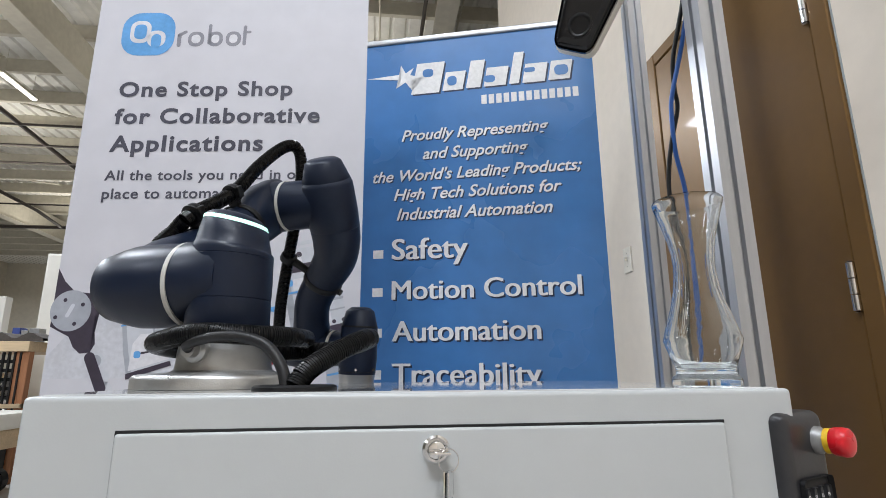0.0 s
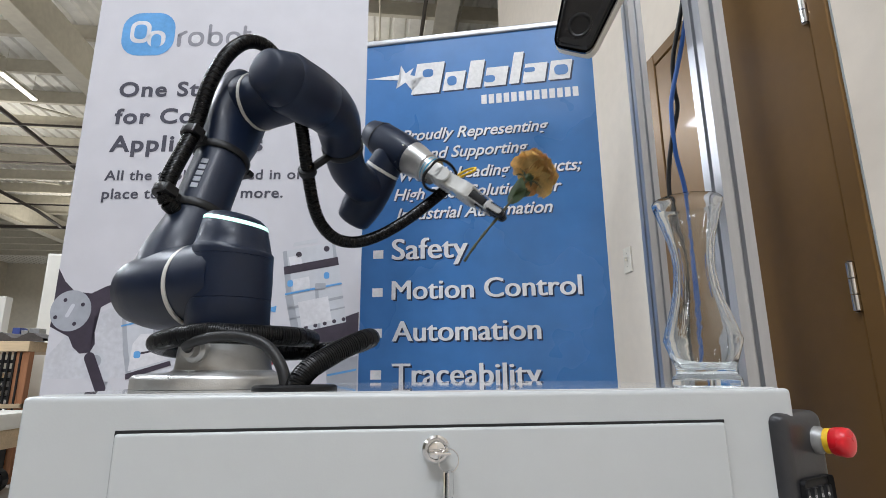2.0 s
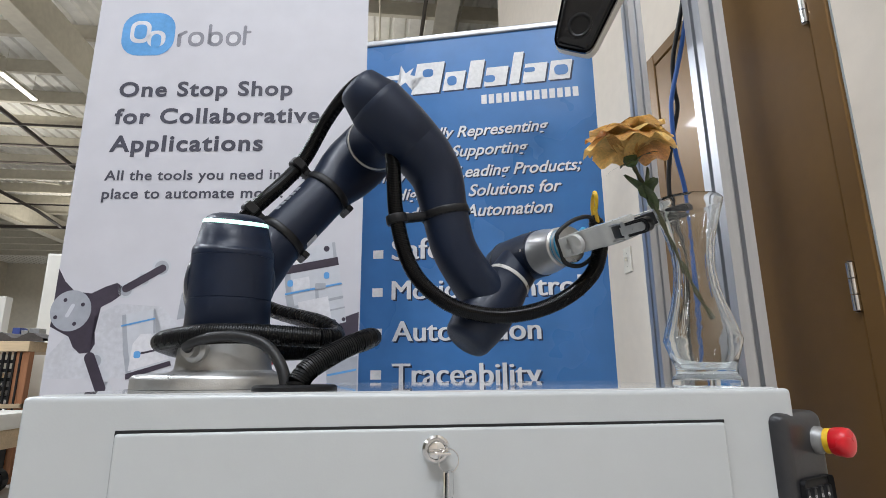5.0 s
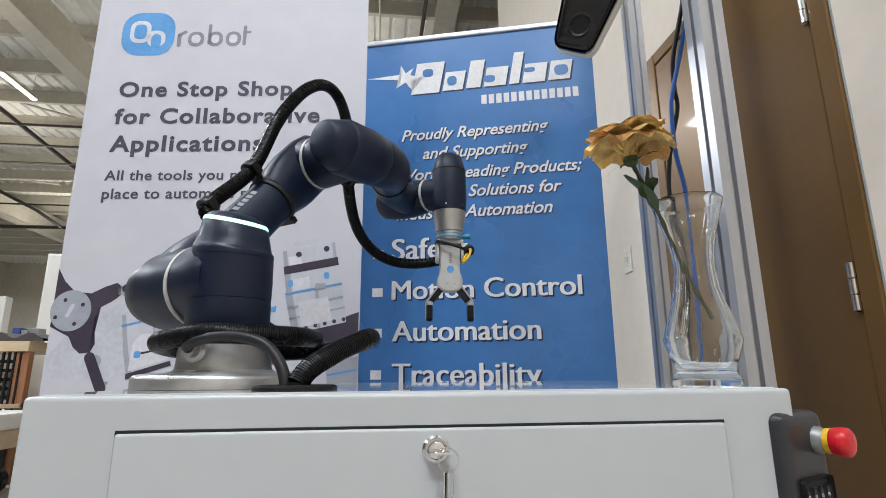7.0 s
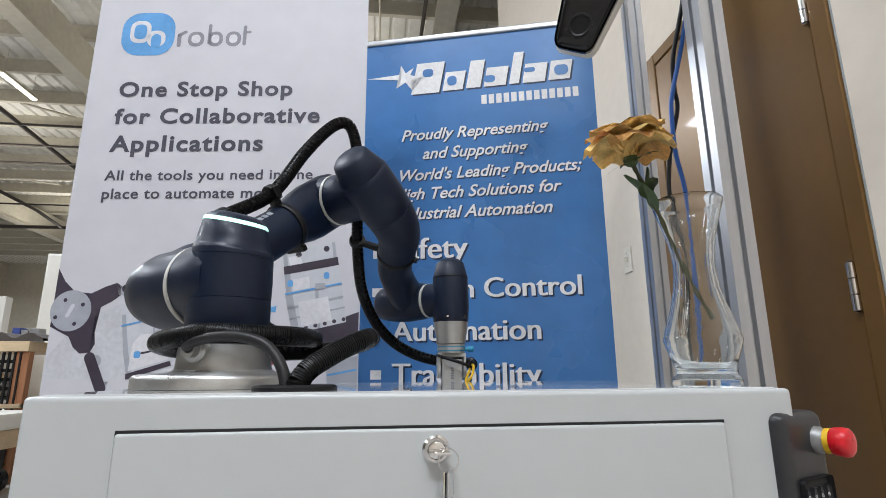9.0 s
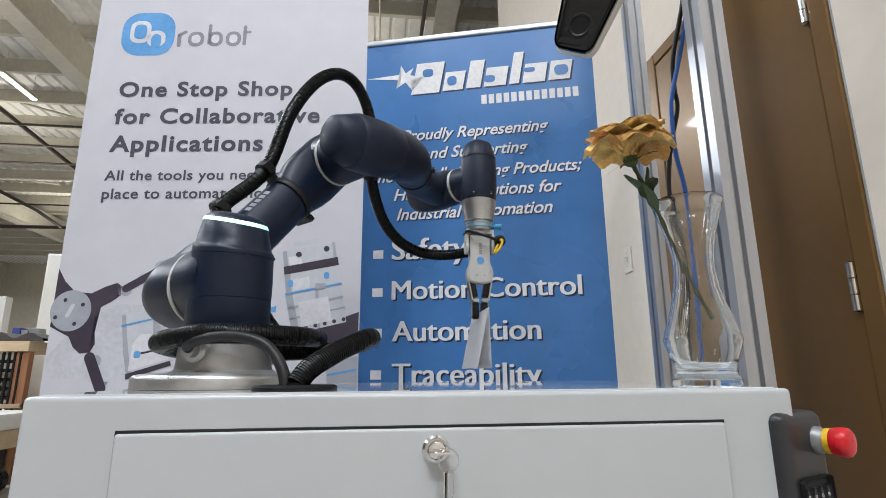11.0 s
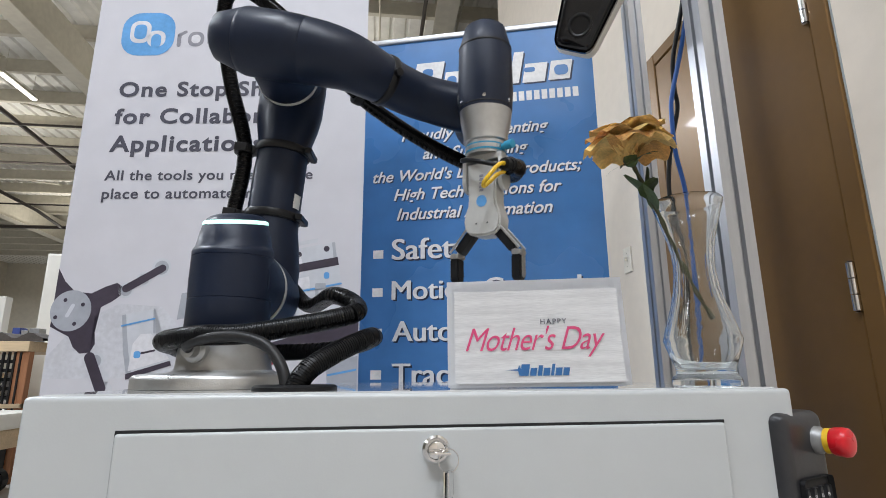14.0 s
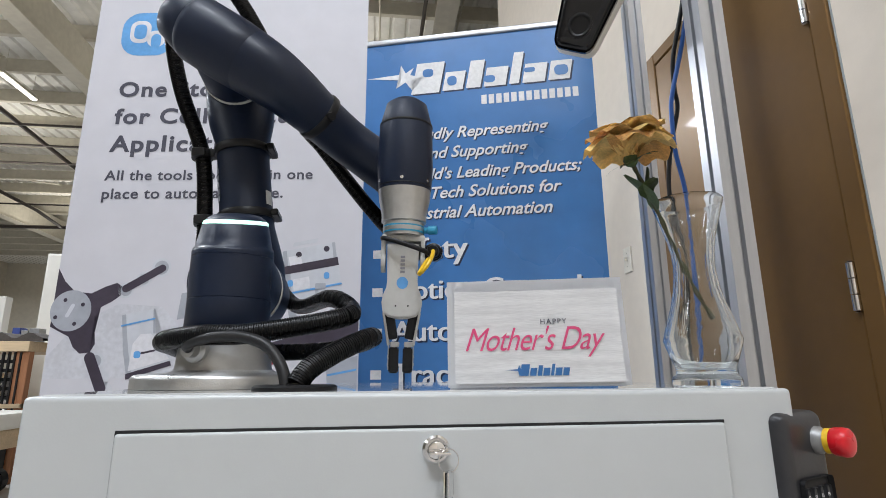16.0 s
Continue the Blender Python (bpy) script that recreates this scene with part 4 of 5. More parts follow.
    turned(bm, X, (0, 0, L1), [(0.104, 0.055), (0.13, 0.0575), (0.165, 0.056), (0.19, 0.049), (0.2, 0.036)], 40)
    s2 = part("upper_arm", bm, NAVY, robot, smooth=True)
    for k in range(2):
        z, r = ((0.142, 0.0462), (0.268, 0.0462))[k]
        bm = bmesh.new()
        ringband(bm, (0.138, 0, z), Z, r, 0.004, 0.014)
        box(bm, 0.128, 0.148, r, 0.058, z - 0.008, z + 0.008, 0.003)
        ringband(bm, (0.138, 0.0715, z), Z, 0.0155, 0.0035, 0.016)
        box(bm, 0.118, 0.124, 0.062, 0.085, z - 0.008, z + 0.008, 0.001, 1)
        box(bm, 0.112, 0.164, -r - 0.012, -r + 0.001, z - 0.006, z + 0.006, 0.002, 1)
        part("hose_clamp", bm, BLACK, s2, "black plastic hose clamp", smooth=True)
    bm = bmesh.new()
    for k in range(4):
        a0, a1 = radians(-32 + k * 6), radians(-26 + k * 6)
        r = 0.0466
        vs = [bm.verts.new((0.138 + r * math.sin(a), -r * math.cos(a), z)) for a, z in ((a0, 0.158), (a1, 0.158), (a1, 0.184), (a0, 0.184))]
        bm.faces.new(vs)
    part("rating_label", bm, STICK, s2, "small white rating label")
    bm = bmesh.new()
    for k in range(5):
        box(bm, -0.006, 0.006, 0.0455, 0.0464, 0.17 + k * 0.013, 0.179 + k * 0.013, 0, 1, Matrix.Translation((0.138, 0, 0)) @ Matrix.Rotation(radians(24), 4, "Z"))
    part("word_bars", bm, PGREY, s2, "grey raised bars along the tube")
    # third link: x elbow axis, z along the forearm
    bm = bmesh.new()
    turned(bm, Z, (0, 0, 0), [(-0.096, 0.031), (-0.09, 0.039), (-0.052, 0.0515), (-0.0505, 0.0512), (-0.0495, 0.0525), (-0.04, 0.0555), (0.02, 0.0565), (0.056, 0.0545), (0.0575, 0.0535)], 40)
    turned(bm, X, (0, 0, 0), [(0.0, 0.05), (0.05, 0.0535), (0.097, 0.0545)], 40)
    s3 = part("elbow", bm, NAVY, robot, smooth=True)
    bm = bmesh.new()
    turned(bm, X, (0, 0, 0), [(0.097, 0.0558), (0.1037, 0.0558)], 40)
    part("joint_ring", bm, RING, s3, "pale joint ring", smooth=True)
    bm = bmesh.new()
    turned(bm, Z, (0, 0, 0), [(-0.0975, 0.027), (-0.0955, 0.031)], 32)
    part("cap", bm, NAVY, s3, smooth=True)
    # fourth link: z along the forearm, x the wrist axis, which the housing sits on
    bm = bmesh.new()
    line = smooth_line([(0, 0, 0.055), (0.003, 0, 0.09), (0.016, 0, 0.13), (0.055, 0, 0.18), (0.095, 0, 0.236), (0.112, 0, 0.29), (0.118, 0, 0.33), (0.12, 0, 0.362)], 6)
    tube(bm, line, [value(((0.0, 0.0542), (0.16, 0.0518), (0.32, 0.0468), (0.48, 0.0418), (0.62, 0.0412), (0.8, 0.0438), (1.0, 0.0465)), i / (len(line) - 1)) for i in range(len(line))], 36)
    turned(bm, X, (0, 0, L2), [(0.068, 0.0435), (0.085, 0.047), (0.12, 0.05), (0.15, 0.0505), (0.18, 0.0475), (0.207, 0.0425), (0.2145, 0.038), (0.219, 0.028)], 48)
    s4 = part("forearm", bm, NAVY, robot, smooth=True)
    bm = bmesh.new()
    c4 = Vector((0.058, 0, 0.184))
    d4 = Vector((0.6, 0, 0.8)).normalized()
    side = Vector((d4.z, 0, -d4.x))
    ringband(bm, c4, d4, 0.0415, 0.004, 0.014)
    tube(bm, [c4 + side * 0.042, c4 + side * 0.084], [0.009, 0.009], 10)
    ringband(bm, c4 + side * 0.098, d4, 0.0155, 0.0035, 0.016)
    tube(bm, [c4 - side * 0.041, c4 - side * 0.052], [0.008, 0.007], 10)
    part("hose_clamp", bm, BLACK, s4, "black plastic hose clamp", smooth=True)
    # fifth link: z along the tool, x the wrist axis
    bm = bmesh.new()
    turned(bm, Z, (0, 0, 0), [(-0.096, 0.026), (-0.09, 0.034), (-0.06, 0.0415), (-0.052, 0.0435), (0.02, 0.0455), (0.058, 0.043)], 40)
    turned(bm, X, (0, 0, 0), [(0, 0.04), (0.06, 0.0425)], 40)
    s5 = part("wrist", bm, NAVY, robot, smooth=True)
    bm = bmesh.new()
    turned(bm, X, (0, 0, 0), [(0.06, 0.0435), (0.067, 0.0435)], 40)
    part("joint_ring", bm, RING, s5, "pale joint ring", smooth=True)
    bm = bmesh.new()
    turned(bm, Z, (0, 0, 0), [(-0.099, 0.022), (-0.0955, 0.027)], 32)
    part("cap", bm, NAVY, s5, smooth=True)
    bm = bmesh.new()
    screws(bm, (0, 0, 0.046), Z, 0.0442, 6, 0.0028, 0.4)
    screws(bm, (0.064, 0, 0), X, 0.0435, 4, 0.002, 0.3)
    part("screw", bm, CHROME, s5)
    bm = bmesh.new()
    ringband(bm, (0, 0, -0.0525), Z, 0.0432, 0.0009, 0.004)
    ringband(bm, (0, 0, 0.0525), Z, 0.0434, 0.0006, 0.0016)
    part("seam", bm, BLACK, s5, smooth=True)
    # flange
    bm = bmesh.new()
    turned(bm, Z, (0, 0, 0), [(0.058, 0.0425), (0.075, 0.041), (0.098, 0.036), (0.11, 0.036), (0.112, 0.033), (0.118, 0.033)], 40)
    part("flange", bm, ALLOY, s5, "silver tool flange", smooth=True)


arm_links()
LINKS = {o.name: o for o in robot.children}

# ---------------------------------------------------------------- gripper: z along the tool, x the way the fingers open, y its printed face
PIVOT, REACH, STRETCH = 0.0195, 0.051, 1.07
KNUCKLE = 0.132 + 0.113 * STRETCH


def pad(bm, x0, x1, half, z0, z1, bevel):
    """A plate across x with a half-round end at z1."""
    out = [(-half, z0)] + [(-half * math.cos(k * math.pi / 10), z1 - half + half * math.sin(k * math.pi / 10)) for k in range(11)] + [(half, z0)]
    a, b = [bm.verts.new((x0, y, z)) for y, z in out], [bm.verts.new((x1, y, z)) for y, z in out]
    n = len(out)
    faces = [bm.faces.new((a[i], a[(i + 1) % n], b[(i + 1) % n], b[i])) for i in range(n)] + [bm.faces.new(a[::-1]), bm.faces.new(b)]
    edges = [e for f in faces[-2:] for e in f.edges]
    bmesh.ops.recalc_face_normals(bm, faces=faces)
    bmesh.ops.bevel(bm, geom=edges, offset=bevel, segments=2, affect="EDGES")


def build_gripper():
    g = thing("gripper", "light grey two-finger electric gripper with black fingertips", "gripper")
    bm = bmesh.new()
    turned(bm, (0, 0, 1), (0, 0, 0), [(0.118, 0.031), (0.1195, 0.0335), (0.126, 0.0335), (0.117, 0.032), (0.133, 0.032)], 40)
    part("quick_changer", bm, ALLOY, g, smooth=True)
    bm = bmesh.new()
    turned(bm, (0, 0, 1), (0, 0, 0), [(0.117, 0.0332), (0.1285, 0.0332)], 40)
    part("blue_band", bm, CYAN, g, "thin cyan band")
    bm = bmesh.new()
    turned(bm, (1, 0.3, 0), (0.033, 0.008, 0.123), [(0, 0.005), (0.006, 0.005), (0.007, 0.007), (0.02, 0.007), (0.021, 0.005)], 18)
    part("blue_plug", bm, CYAN, g, "cyan cable plug", smooth=True)
    # yoke round the body
    bm = bmesh.new()
    box(bm, -0.034, 0.034, -0.017, 0.017, 0.132, 0.142, 0.003)
    for s in (-1, 1):
        box(bm, s * 0.031 - 0.0035, s * 0.031 + 0.0035, -0.017, 0.017, 0.14, 0.168, 0.003)
        turned(bm, (s, 0, 0), (s * 0.0275, 0, 0.17), [(0, 0.0175), (0.0055, 0.0175), (0.007, 0.0165)], 28)
        for dy in (-0.008, 0.008):
            turned(bm, (s, 0, 0), (s * 0.0345, dy, 0.158), [(0, 0.0032), (0.001, 0.0032)], 10)
    part("yoke", bm, GRIP, g, smooth=True)
    # body, waisted, with rounded lower end
    out = [(-0.025, 0.146), (-0.0235, 0.2), (-0.0245, 0.21), (-0.029, 0.22), (-0.0315, 0.232), (-0.0295, 0.245), (-0.022, 0.2525), (-0.01, 0.2555), (0.01, 0.2555), (0.022, 0.2525), (0.0295, 0.245), (0.0315, 0.232), (0.029, 0.22), (0.0245, 0.21), (0.0235, 0.2), (0.025, 0.146)]
    bm = bmesh.new()
    lo = [bm.verts.new((x, -0.0175, z)) for x, z in out]
    hi = [bm.verts.new((x, 0.0175, z)) for x, z in out]
    n = len(out)
    for i in range(n):
        bm.faces.new((lo[i], hi[i], hi[(i + 1) % n], lo[(i + 1) % n]))
    bm.faces.new(lo)
    bm.faces.new(hi[::-1])
    bmesh.ops.recalc_face_normals(bm, faces=bm.faces)
    bmesh.ops.bevel(bm, geom=[e for e in bm.edges if abs(e.verts[0].co.y - e.verts[1].co.y) < 1e-6], offset=0.003, segments=2, affect="EDGES")
    body = part("body", bm, GRIP, g, smooth=True)
    for s in (-1, 1):
        bm = bmesh.new()
        for x in (-0.0095, 0.0095):
            turned(bm, (0, s, 0), (x, s * 0.0172, 0.2445), [(0, 0.0013), (0.0006, 0.0013)], 10)
        part("screw", bm, BLACK, body)
        bm = bmesh.new()
        turned(bm, (0, s, 0), (0, s * 0.0174, 0.204), [(0, 0.0088), (0.0006, 0.0088)], 28)
        part("badge", bm, SKYB, body, "small light blue badge")
        bm = bmesh.new()
        for k in range(5):
            box(bm, -0.0035, 0.0035, s * 0.0178 - 0.0003, s * 0.0178 + 0.0003, 0.164 + k * 0.0055, 0.1675 + k * 0.0055, 0.0002, 1)
        part("word_bars", bm, INKG, body)
    # cable gland with a yellow pigtail loop
    bm = bmesh.new()
    turned(bm, (-0.1, 1, 0.08), (0.05, -0.012, 0.157), [(0, 0.0125), (0.001, 0.0142), (0.03, 0.0142), (0.031, 0.0125), (0.036, 0.0125), (0.037, 0.0105), (0.046, 0.009), (0.047, 0.006)], 24)
    part("cable_gland", bm, RUBBER, g, smooth=True)
    bm = bmesh.new()
    loop = smooth_line([(0.046, 0.03, 0.16), (0.046, 0.045, 0.164), (0.043, 0.059, 0.174), (0.037, 0.068, 0.187), (0.029, 0.069, 0.197), (0.025, 0.061, 0.2), (0.028, 0.05, 0.192), (0.036, 0.038, 0.178), (0.043, 0.02, 0.168)], 7)
    tube(bm, loop, [0.0032] * len(loop), 12)
    part("pigtail", bm, YELLOW, g, "yellow cable loop", smooth=True)
    bm = bmesh.new()
    strap = smooth_line([(-0.032, 0.0, 0.138), (-0.03, 0.024, 0.14), (0.0, 0.037, 0.15), (0.03, 0.036, 0.16), (0.042, 0.024, 0.164)], 8)
    tube(bm, strap, [0.0038] * len(strap), 12)
    back = smooth_line([(-0.032, 0.0, 0.138), (-0.03, -0.026, 0.136), (0.0, -0.04, 0.138), (0.034, -0.03, 0.145), (0.05, -0.008, 0.156)], 8)
    tube(bm, back, [0.0038] * len(back), 12)
    part("wrapped_cable", bm, BLACK, g, "black cable wound round the tool", smooth=True)
    tips = []
    for s in (-1, 1):
        bm = bmesh.new()
        box(bm, -0.0075, 0.0075, -0.010, 0.010, 0.003, 0.043, 0.003, 2)
        link = part("finger_link", bm, BLACK, g, smooth=True)
        bm = bmesh.new()
        for y in (-0.0122, 0.0122):
            box(bm, s * 0.0085 - 0.002, s * 0.0085 + 0.002, y - 0.001, y + 0.001, 0.0, REACH, 0.0006, 1)
            turned(bm, (0, 1, 0), (0, y - 0.0012, REACH), [(0, 0.0045), (0.0024, 0.0045)], 14)
        part("side_bar", bm, ALLOY, link, "thin silver link bar")
        bm = bmesh.new()
        pad(bm, -0.0075, 0.0075, 0.0105, 0.004, 0.0435, 0.002)
        tip = part("fingertip", bm, BLACK, g, smooth=True)
        bm = bmesh.new()
        pad(bm, s * 0.0085 - 0.0008, s * 0.0085 + 0.0008, 0.0062, -0.004, 0.0385, 0.0003)
        for z in (0.018, 0.03):
            turned(bm, (s, 0, 0), (s * 0.009, 0, z), [(0, 0.0022), (0.0012, 0.0022), (0.0012, 0.0013), (0.0004, 0.0012)], 12)
        box(bm, -0.006, 0.008, -0.013, 0.013, -0.004, 0.004, 0.002, 2)
        part("tip_bracket", bm, ALLOY, tip, "silver tip bracket", smooth=True)
        tips.append((s, link, tip))
    for o in g.children_recursive:
        if o.name.split(".")[0] in ("body", "yoke", "badge", "word_bars"):
            for v in o.data.vertices:
                v.co.z = 0.132 + (v.co.z - 0.132) * STRETCH
    return g, tips


gripper, FINGERS = build_gripper()


# ---------------------------------------------------------------- rose: z along the stem, the grip at its origin
def build_rose():
    r = thing("artificial_rose", "faded yellow cloth rose with dark green leaves", "artificial flower")
    rnd = random.Random(7)
    bm = bmesh.new()
    line = smooth_line([(0.006, 0, -0.13), (0.002, 0.002, -0.08), (0, 0, -0.02), (0.002, 0, 0.03), (0.0, 0, 0.08), (0, 0, 0.1)], 6)
    tube(bm, line, [0.0028 + 0.0006 * math.sin(i * 1.7) for i in range(len(line))], 10)
    part("stem", bm, STEM, r, smooth=True)
    bm = bmesh.new()
    turned(bm, (0, 0, 1), (0, 0, 0), [(0.096, 0.003), (0.1, 0.008), (0.108, 0.0095), (0.113, 0.006)], 16)
    for k in range(5):
        a = 2 * math.pi * k / 5
        d = Vector((math.cos(a), math.sin(a), 0))
        e = Vector((-d.y, d.x, 0))
        ring = []
        for i in range(7):
            t = i / 6
            w = 0.007 * (1 - t) ** 0.7
            c = d * (0.008 + 0.03 * t) + Vector((0, 0, 0.102 + 0.012 * t - 0.014 * t * t))
            ring.append((bm.verts.new(c + e * w), bm.verts.new(c - e * w)))
        for p, q in zip(ring, ring[1:]):
            bm.faces.new((p[0], q[0], q[1], p[1]))
    part("calyx", bm, LEAF, r, smooth=True)

    def petal(base_r, length, width, open_deg, turn, ruffle, cup):
        """A cupped cloth petal with a rolled, ruffled rim."""
        mesh = bmesh.new()
        nu, nv = 9, 8
        rows = []
        for j in range(nv + 1):
            t = j / nv
            row = []
            for i in range(nu + 1):
                s = i / nu * 2 - 1
                w = width * (0.3 + 0.7 * math.sin(min(1, t * 1.25) * math.pi / 2)) * (1 - 0.25 * max(0, t - 0.75) * 4 * abs(s))
                ang = radians(open_deg) * (0.35 + 0.65 * t) + radians(22) * max(0, t - 0.72) * 3
                out = base_r + length * t * math.sin(ang)
                up = length * t * math.cos(ang)
                x = s * w
                y = out - cup * s * s * (1 - 0.4 * t)
                z = up + ruffle * math.sin(s * 5.1 + turn * 3) * t * t + 0.3 * cup * s * s
                v = Vector((x, y, z))
                v.rotate(Euler((0, 0, turn)))
                v.rotate(Euler((0, radians(24), 0)))
                row.append(mesh.verts.new(v * 1.12 + Vector((0, 0, 0.108))))
            rows.append(row)
        for a, b in zip(rows, rows[1:]):
            for i in range(nu):
                mesh.faces.new((a[i], a[i + 1], b[i + 1], b[i]))
        bmesh.ops.solidify(mesh, geom=list(mesh.faces), thickness=0.0006)
        return mesh
    rows = ((5, 0.004, 0.05, 0.03, 62, 0.004), (5, 0.004, 0.049, 0.028, 48, 0.004), (5, 0.003, 0.048, 0.025, 32, 0.003), (4, 0.002, 0.046, 0.02, 20, 0.002), (3, 0.001, 0.042, 0.015, 8, 0.001))
    for k, (n, b, l, w, o, ru) in enumerate(rows):
        for i in range(n):
            part("petal", petal(b, l * rnd.uniform(0.92, 1.1), w * rnd.uniform(0.9, 1.1), o + rnd.uniform(-9, 7), 2 * math.pi * (i + 0.35 * k) / n + rnd.uniform(-0.15, 0.15), ru, 0.009),
                 PETALB if rnd.random() < (0.15 if k < 3 else 0.5) else PETAL, r, smooth=True)

    def leaf(at, turn, tilt, length, width):
        mesh = bmesh.new()
        m = pose(*at, 0, tilt, turn)
        rows = []
        for j in range(9):
            t = j / 8
            w = width * math.sin(math.pi * min(1, t * 0.92 + 0.06)) ** 0.8
            rows.append([mesh.verts.new(m @ Vector((length * t, s * w + 0.0008 * math.sin(j * 2.4), abs(s) * 0.25 * w + 0.002 * math.sin(t * 5 + s)))) for s in (-1, -0.5, 0, 0.5, 1)])
        for a, b in zip(rows, rows[1:]):
            for i in range(4):
                mesh.faces.new((a[i], a[i + 1], b[i + 1], b[i]))
        bmesh.ops.solidify(mesh, geom=list(mesh.faces), thickness=0.0005)
        return mesh
    part("leaf", leaf((0, 0, 0.032), 150, -76, 0.062, 0.028), LEAF, r, smooth=True)
    part("leaf", leaf((0, 0, 0.035), -20, -74, 0.055, 0.013), LEAF, r, smooth=True)
    part("leaf", leaf((0, 0, 0.05), 250, -40, 0.04, 0.014), LEAF, r, smooth=True)
    return r


rose = build_rose()


# ---------------------------------------------------------------- card: z down from the fold, y across, x out of its printed face
CW, CH = 0.214, 0.129


def build_card():
    c = thing("greeting_card", "folded white greeting card printed with pink script on pale wood", "card")
    h = CW / 2
    for s, spread in ((1, 0.012), (-1, 0.026)):
        bm = bmesh.new()
        vs = [bm.verts.new(p) for p in ((s * 0.0004, -h, 0), (s * 0.0004, h, 0), (s * spread * (0.35 if s > 0 else 1.0), h, CH), (s * spread * (0.35 if s > 0 else 1.0), -h, CH))]
        bm.faces.new(vs if s < 0 else vs[::-1])
        bmesh.ops.solidify(bm, geom=list(bm.faces), thickness=0.0004)
        part("panel", bm, PAPER, c)
    a = math.atan2(0.012 * 0.35, CH)
    face = part("printed_face", printed_face(), WOODP, c, "pale weathered wood print")
    face.matrix_basis = Matrix.Translation((0.0022, 0, 0)) @ Matrix.Rotation(a, 4, "Y")
    # print is laid out as seen: across to the reader's right is -y here
    def word(words, x, z, wd, material, **k):
        ob = lettering(words, (x, z), wd, material, face, y=0, **k)
        for v in ob.data.vertices:
            v.co = Vector((0.0009 - v.co.y, -v.co.x, -v.co.z))
        return ob
    word("HAPPY", 0.006, -0.056, 0.031, INK, bold=0.0, spacing=1.3)
    word("Mother's Day", -0.085, -0.087, 0.166, PINK, bold=-0.004, shear=0.42, tall=1.25, spacing=0.92)
    bm = bmesh.new()
    x = -0.022
    for wd, hh in ((0.01, 0.0135), (0.0075, 0.009), (0.005, 0.012), (0.0075, 0.009), (0.0035, 0.0135), (0.0075, 0.009), (0.007, 0.009)):
        sl = hh * 0.2
        vs = [bm.verts.new((0.0009, -px, pz)) for px, pz in ((x, 0.117), (x + wd, 0.117), (x + wd + sl, 0.117 - hh), (x + sl, 0.117 - hh))]
        bm.faces.new(vs)
        x += wd + 0.0015
    vs = [bm.verts.new((0.0012, -px, pz)) for px, pz in ((-0.039, 0.11), (-0.024, 0.109), (-0.0225, 0.104), (-0.0205, 0.1085), (-0.013, 0.11), (-0.0205, 0.1115), (-0.0225, 0.1175), (-0.024, 0.111))]
    bm.faces.new(vs)
    part("wordmark", bm, LOGOB, face, "blue block wordmark")
    return c


def printed_face():
    bm = bmesh.new()
    h = CW / 2
    vs = [bm.verts.new((0.0, y, z)) for y, z in ((-h + 0.007, 0.014), (h - 0.009, 0.014), (h - 0.009, CH - 0.004), (-h + 0.007, CH - 0.004))]
    bm.faces.new(vs)
    bmesh.ops.solidify(bm, geom=list(bm.faces), thickness=-0.0004)
    return bm


card = build_card()


# ---------------------------------------------------------------- cables on the cart
GX, GY = -0.0955, 0.665


def grommet():
    bm = bmesh.new()
    turned(bm, (0, 0, 1), (GX, GY, TOP + 0.001), [(0, 0.049), (0.004, 0.049), (0.006, 0.046), (0.006, 0.022), (0.001, 0.021)], 40)
    tagged(part("cable_grommet", bm, BLACK, None, smooth=True), "black plastic cable pass-through ring on the cart top", "grommet")


grommet()
cable("power_cable", "thick dark grey cable from the robot base to the cart top", [(-0.2393, 0.7575, 0.782), (-0.2445, 0.7425, 0.783), (-0.2415, 0.7265, 0.788), (-0.215, 0.712, 0.7945), (-0.175, 0.701, 0.796), (-0.14, 0.69, 0.786), (-0.119, 0.68, 0.765), (-0.109, 0.673, 0.742), (-0.107, 0.67, 0.72)], 0.0072, SHEATH)


# the ribbed hose is built in short rigid rings that follow one another
HOSE_N, HOSE_R, HOSE_PITCH = 250, 0.0135, 0.0123


def build_hose():
    h = thing("ribbed_hose", "glossy black ribbed cable hose clamped along the robot arm", "hose")
    bm = bmesh.new()
    prof = []
    for k in range(4):
        z = (k - 2) * HOSE_PITCH / 4
        prof += [(z, HOSE_R - 0.001), (z + 0.0005, HOSE_R), (z + 0.0021, HOSE_R), (z + 0.0026, HOSE_R - 0.001)]
    prof.append((HOSE_PITCH / 2 + 0.0012, HOSE_R - 0.001))
    turned(bm, (0, 0, 1), (0, 0, 0), prof, 18)
    first = part("hose_piece", bm, RUBBER, h, smooth=True)
    out = [first]
    for i in range(HOSE_N - 1):
        o = new("hose_piece", first.data)
        o.parent = h
        out.append(o)
    return out


HOSE = build_hose()
# ---------------------------------------------------------------- motion
TURN = [(0.0, 160.4), (0.2, 160.4), (0.5, 160.9), (1.0, 160.1), (1.5, 158.6), (2.0, 148.4), (2.5, 121.0), (3.0, 107.1), (3.5, 106.3), (4.0, 107.6), (4.9, 108.5), (5.5, 112), (6.3, 133.0), (6.5, 136.4), (7.0, 140.6), (8.0, 140.2), (8.5, 140.8), (9.2, 140.8), (9.6, 140.8), (10.4, 140.0), (11.0, 132), (11.5, 116.7), (12.0, 86.3), (12.5, 63.2), (13.0, 64.8), (13.3, 64.8), (14.0, 84.2), (14.5, 87.9), (15.0, 90.9), (16.0, 91.0)]
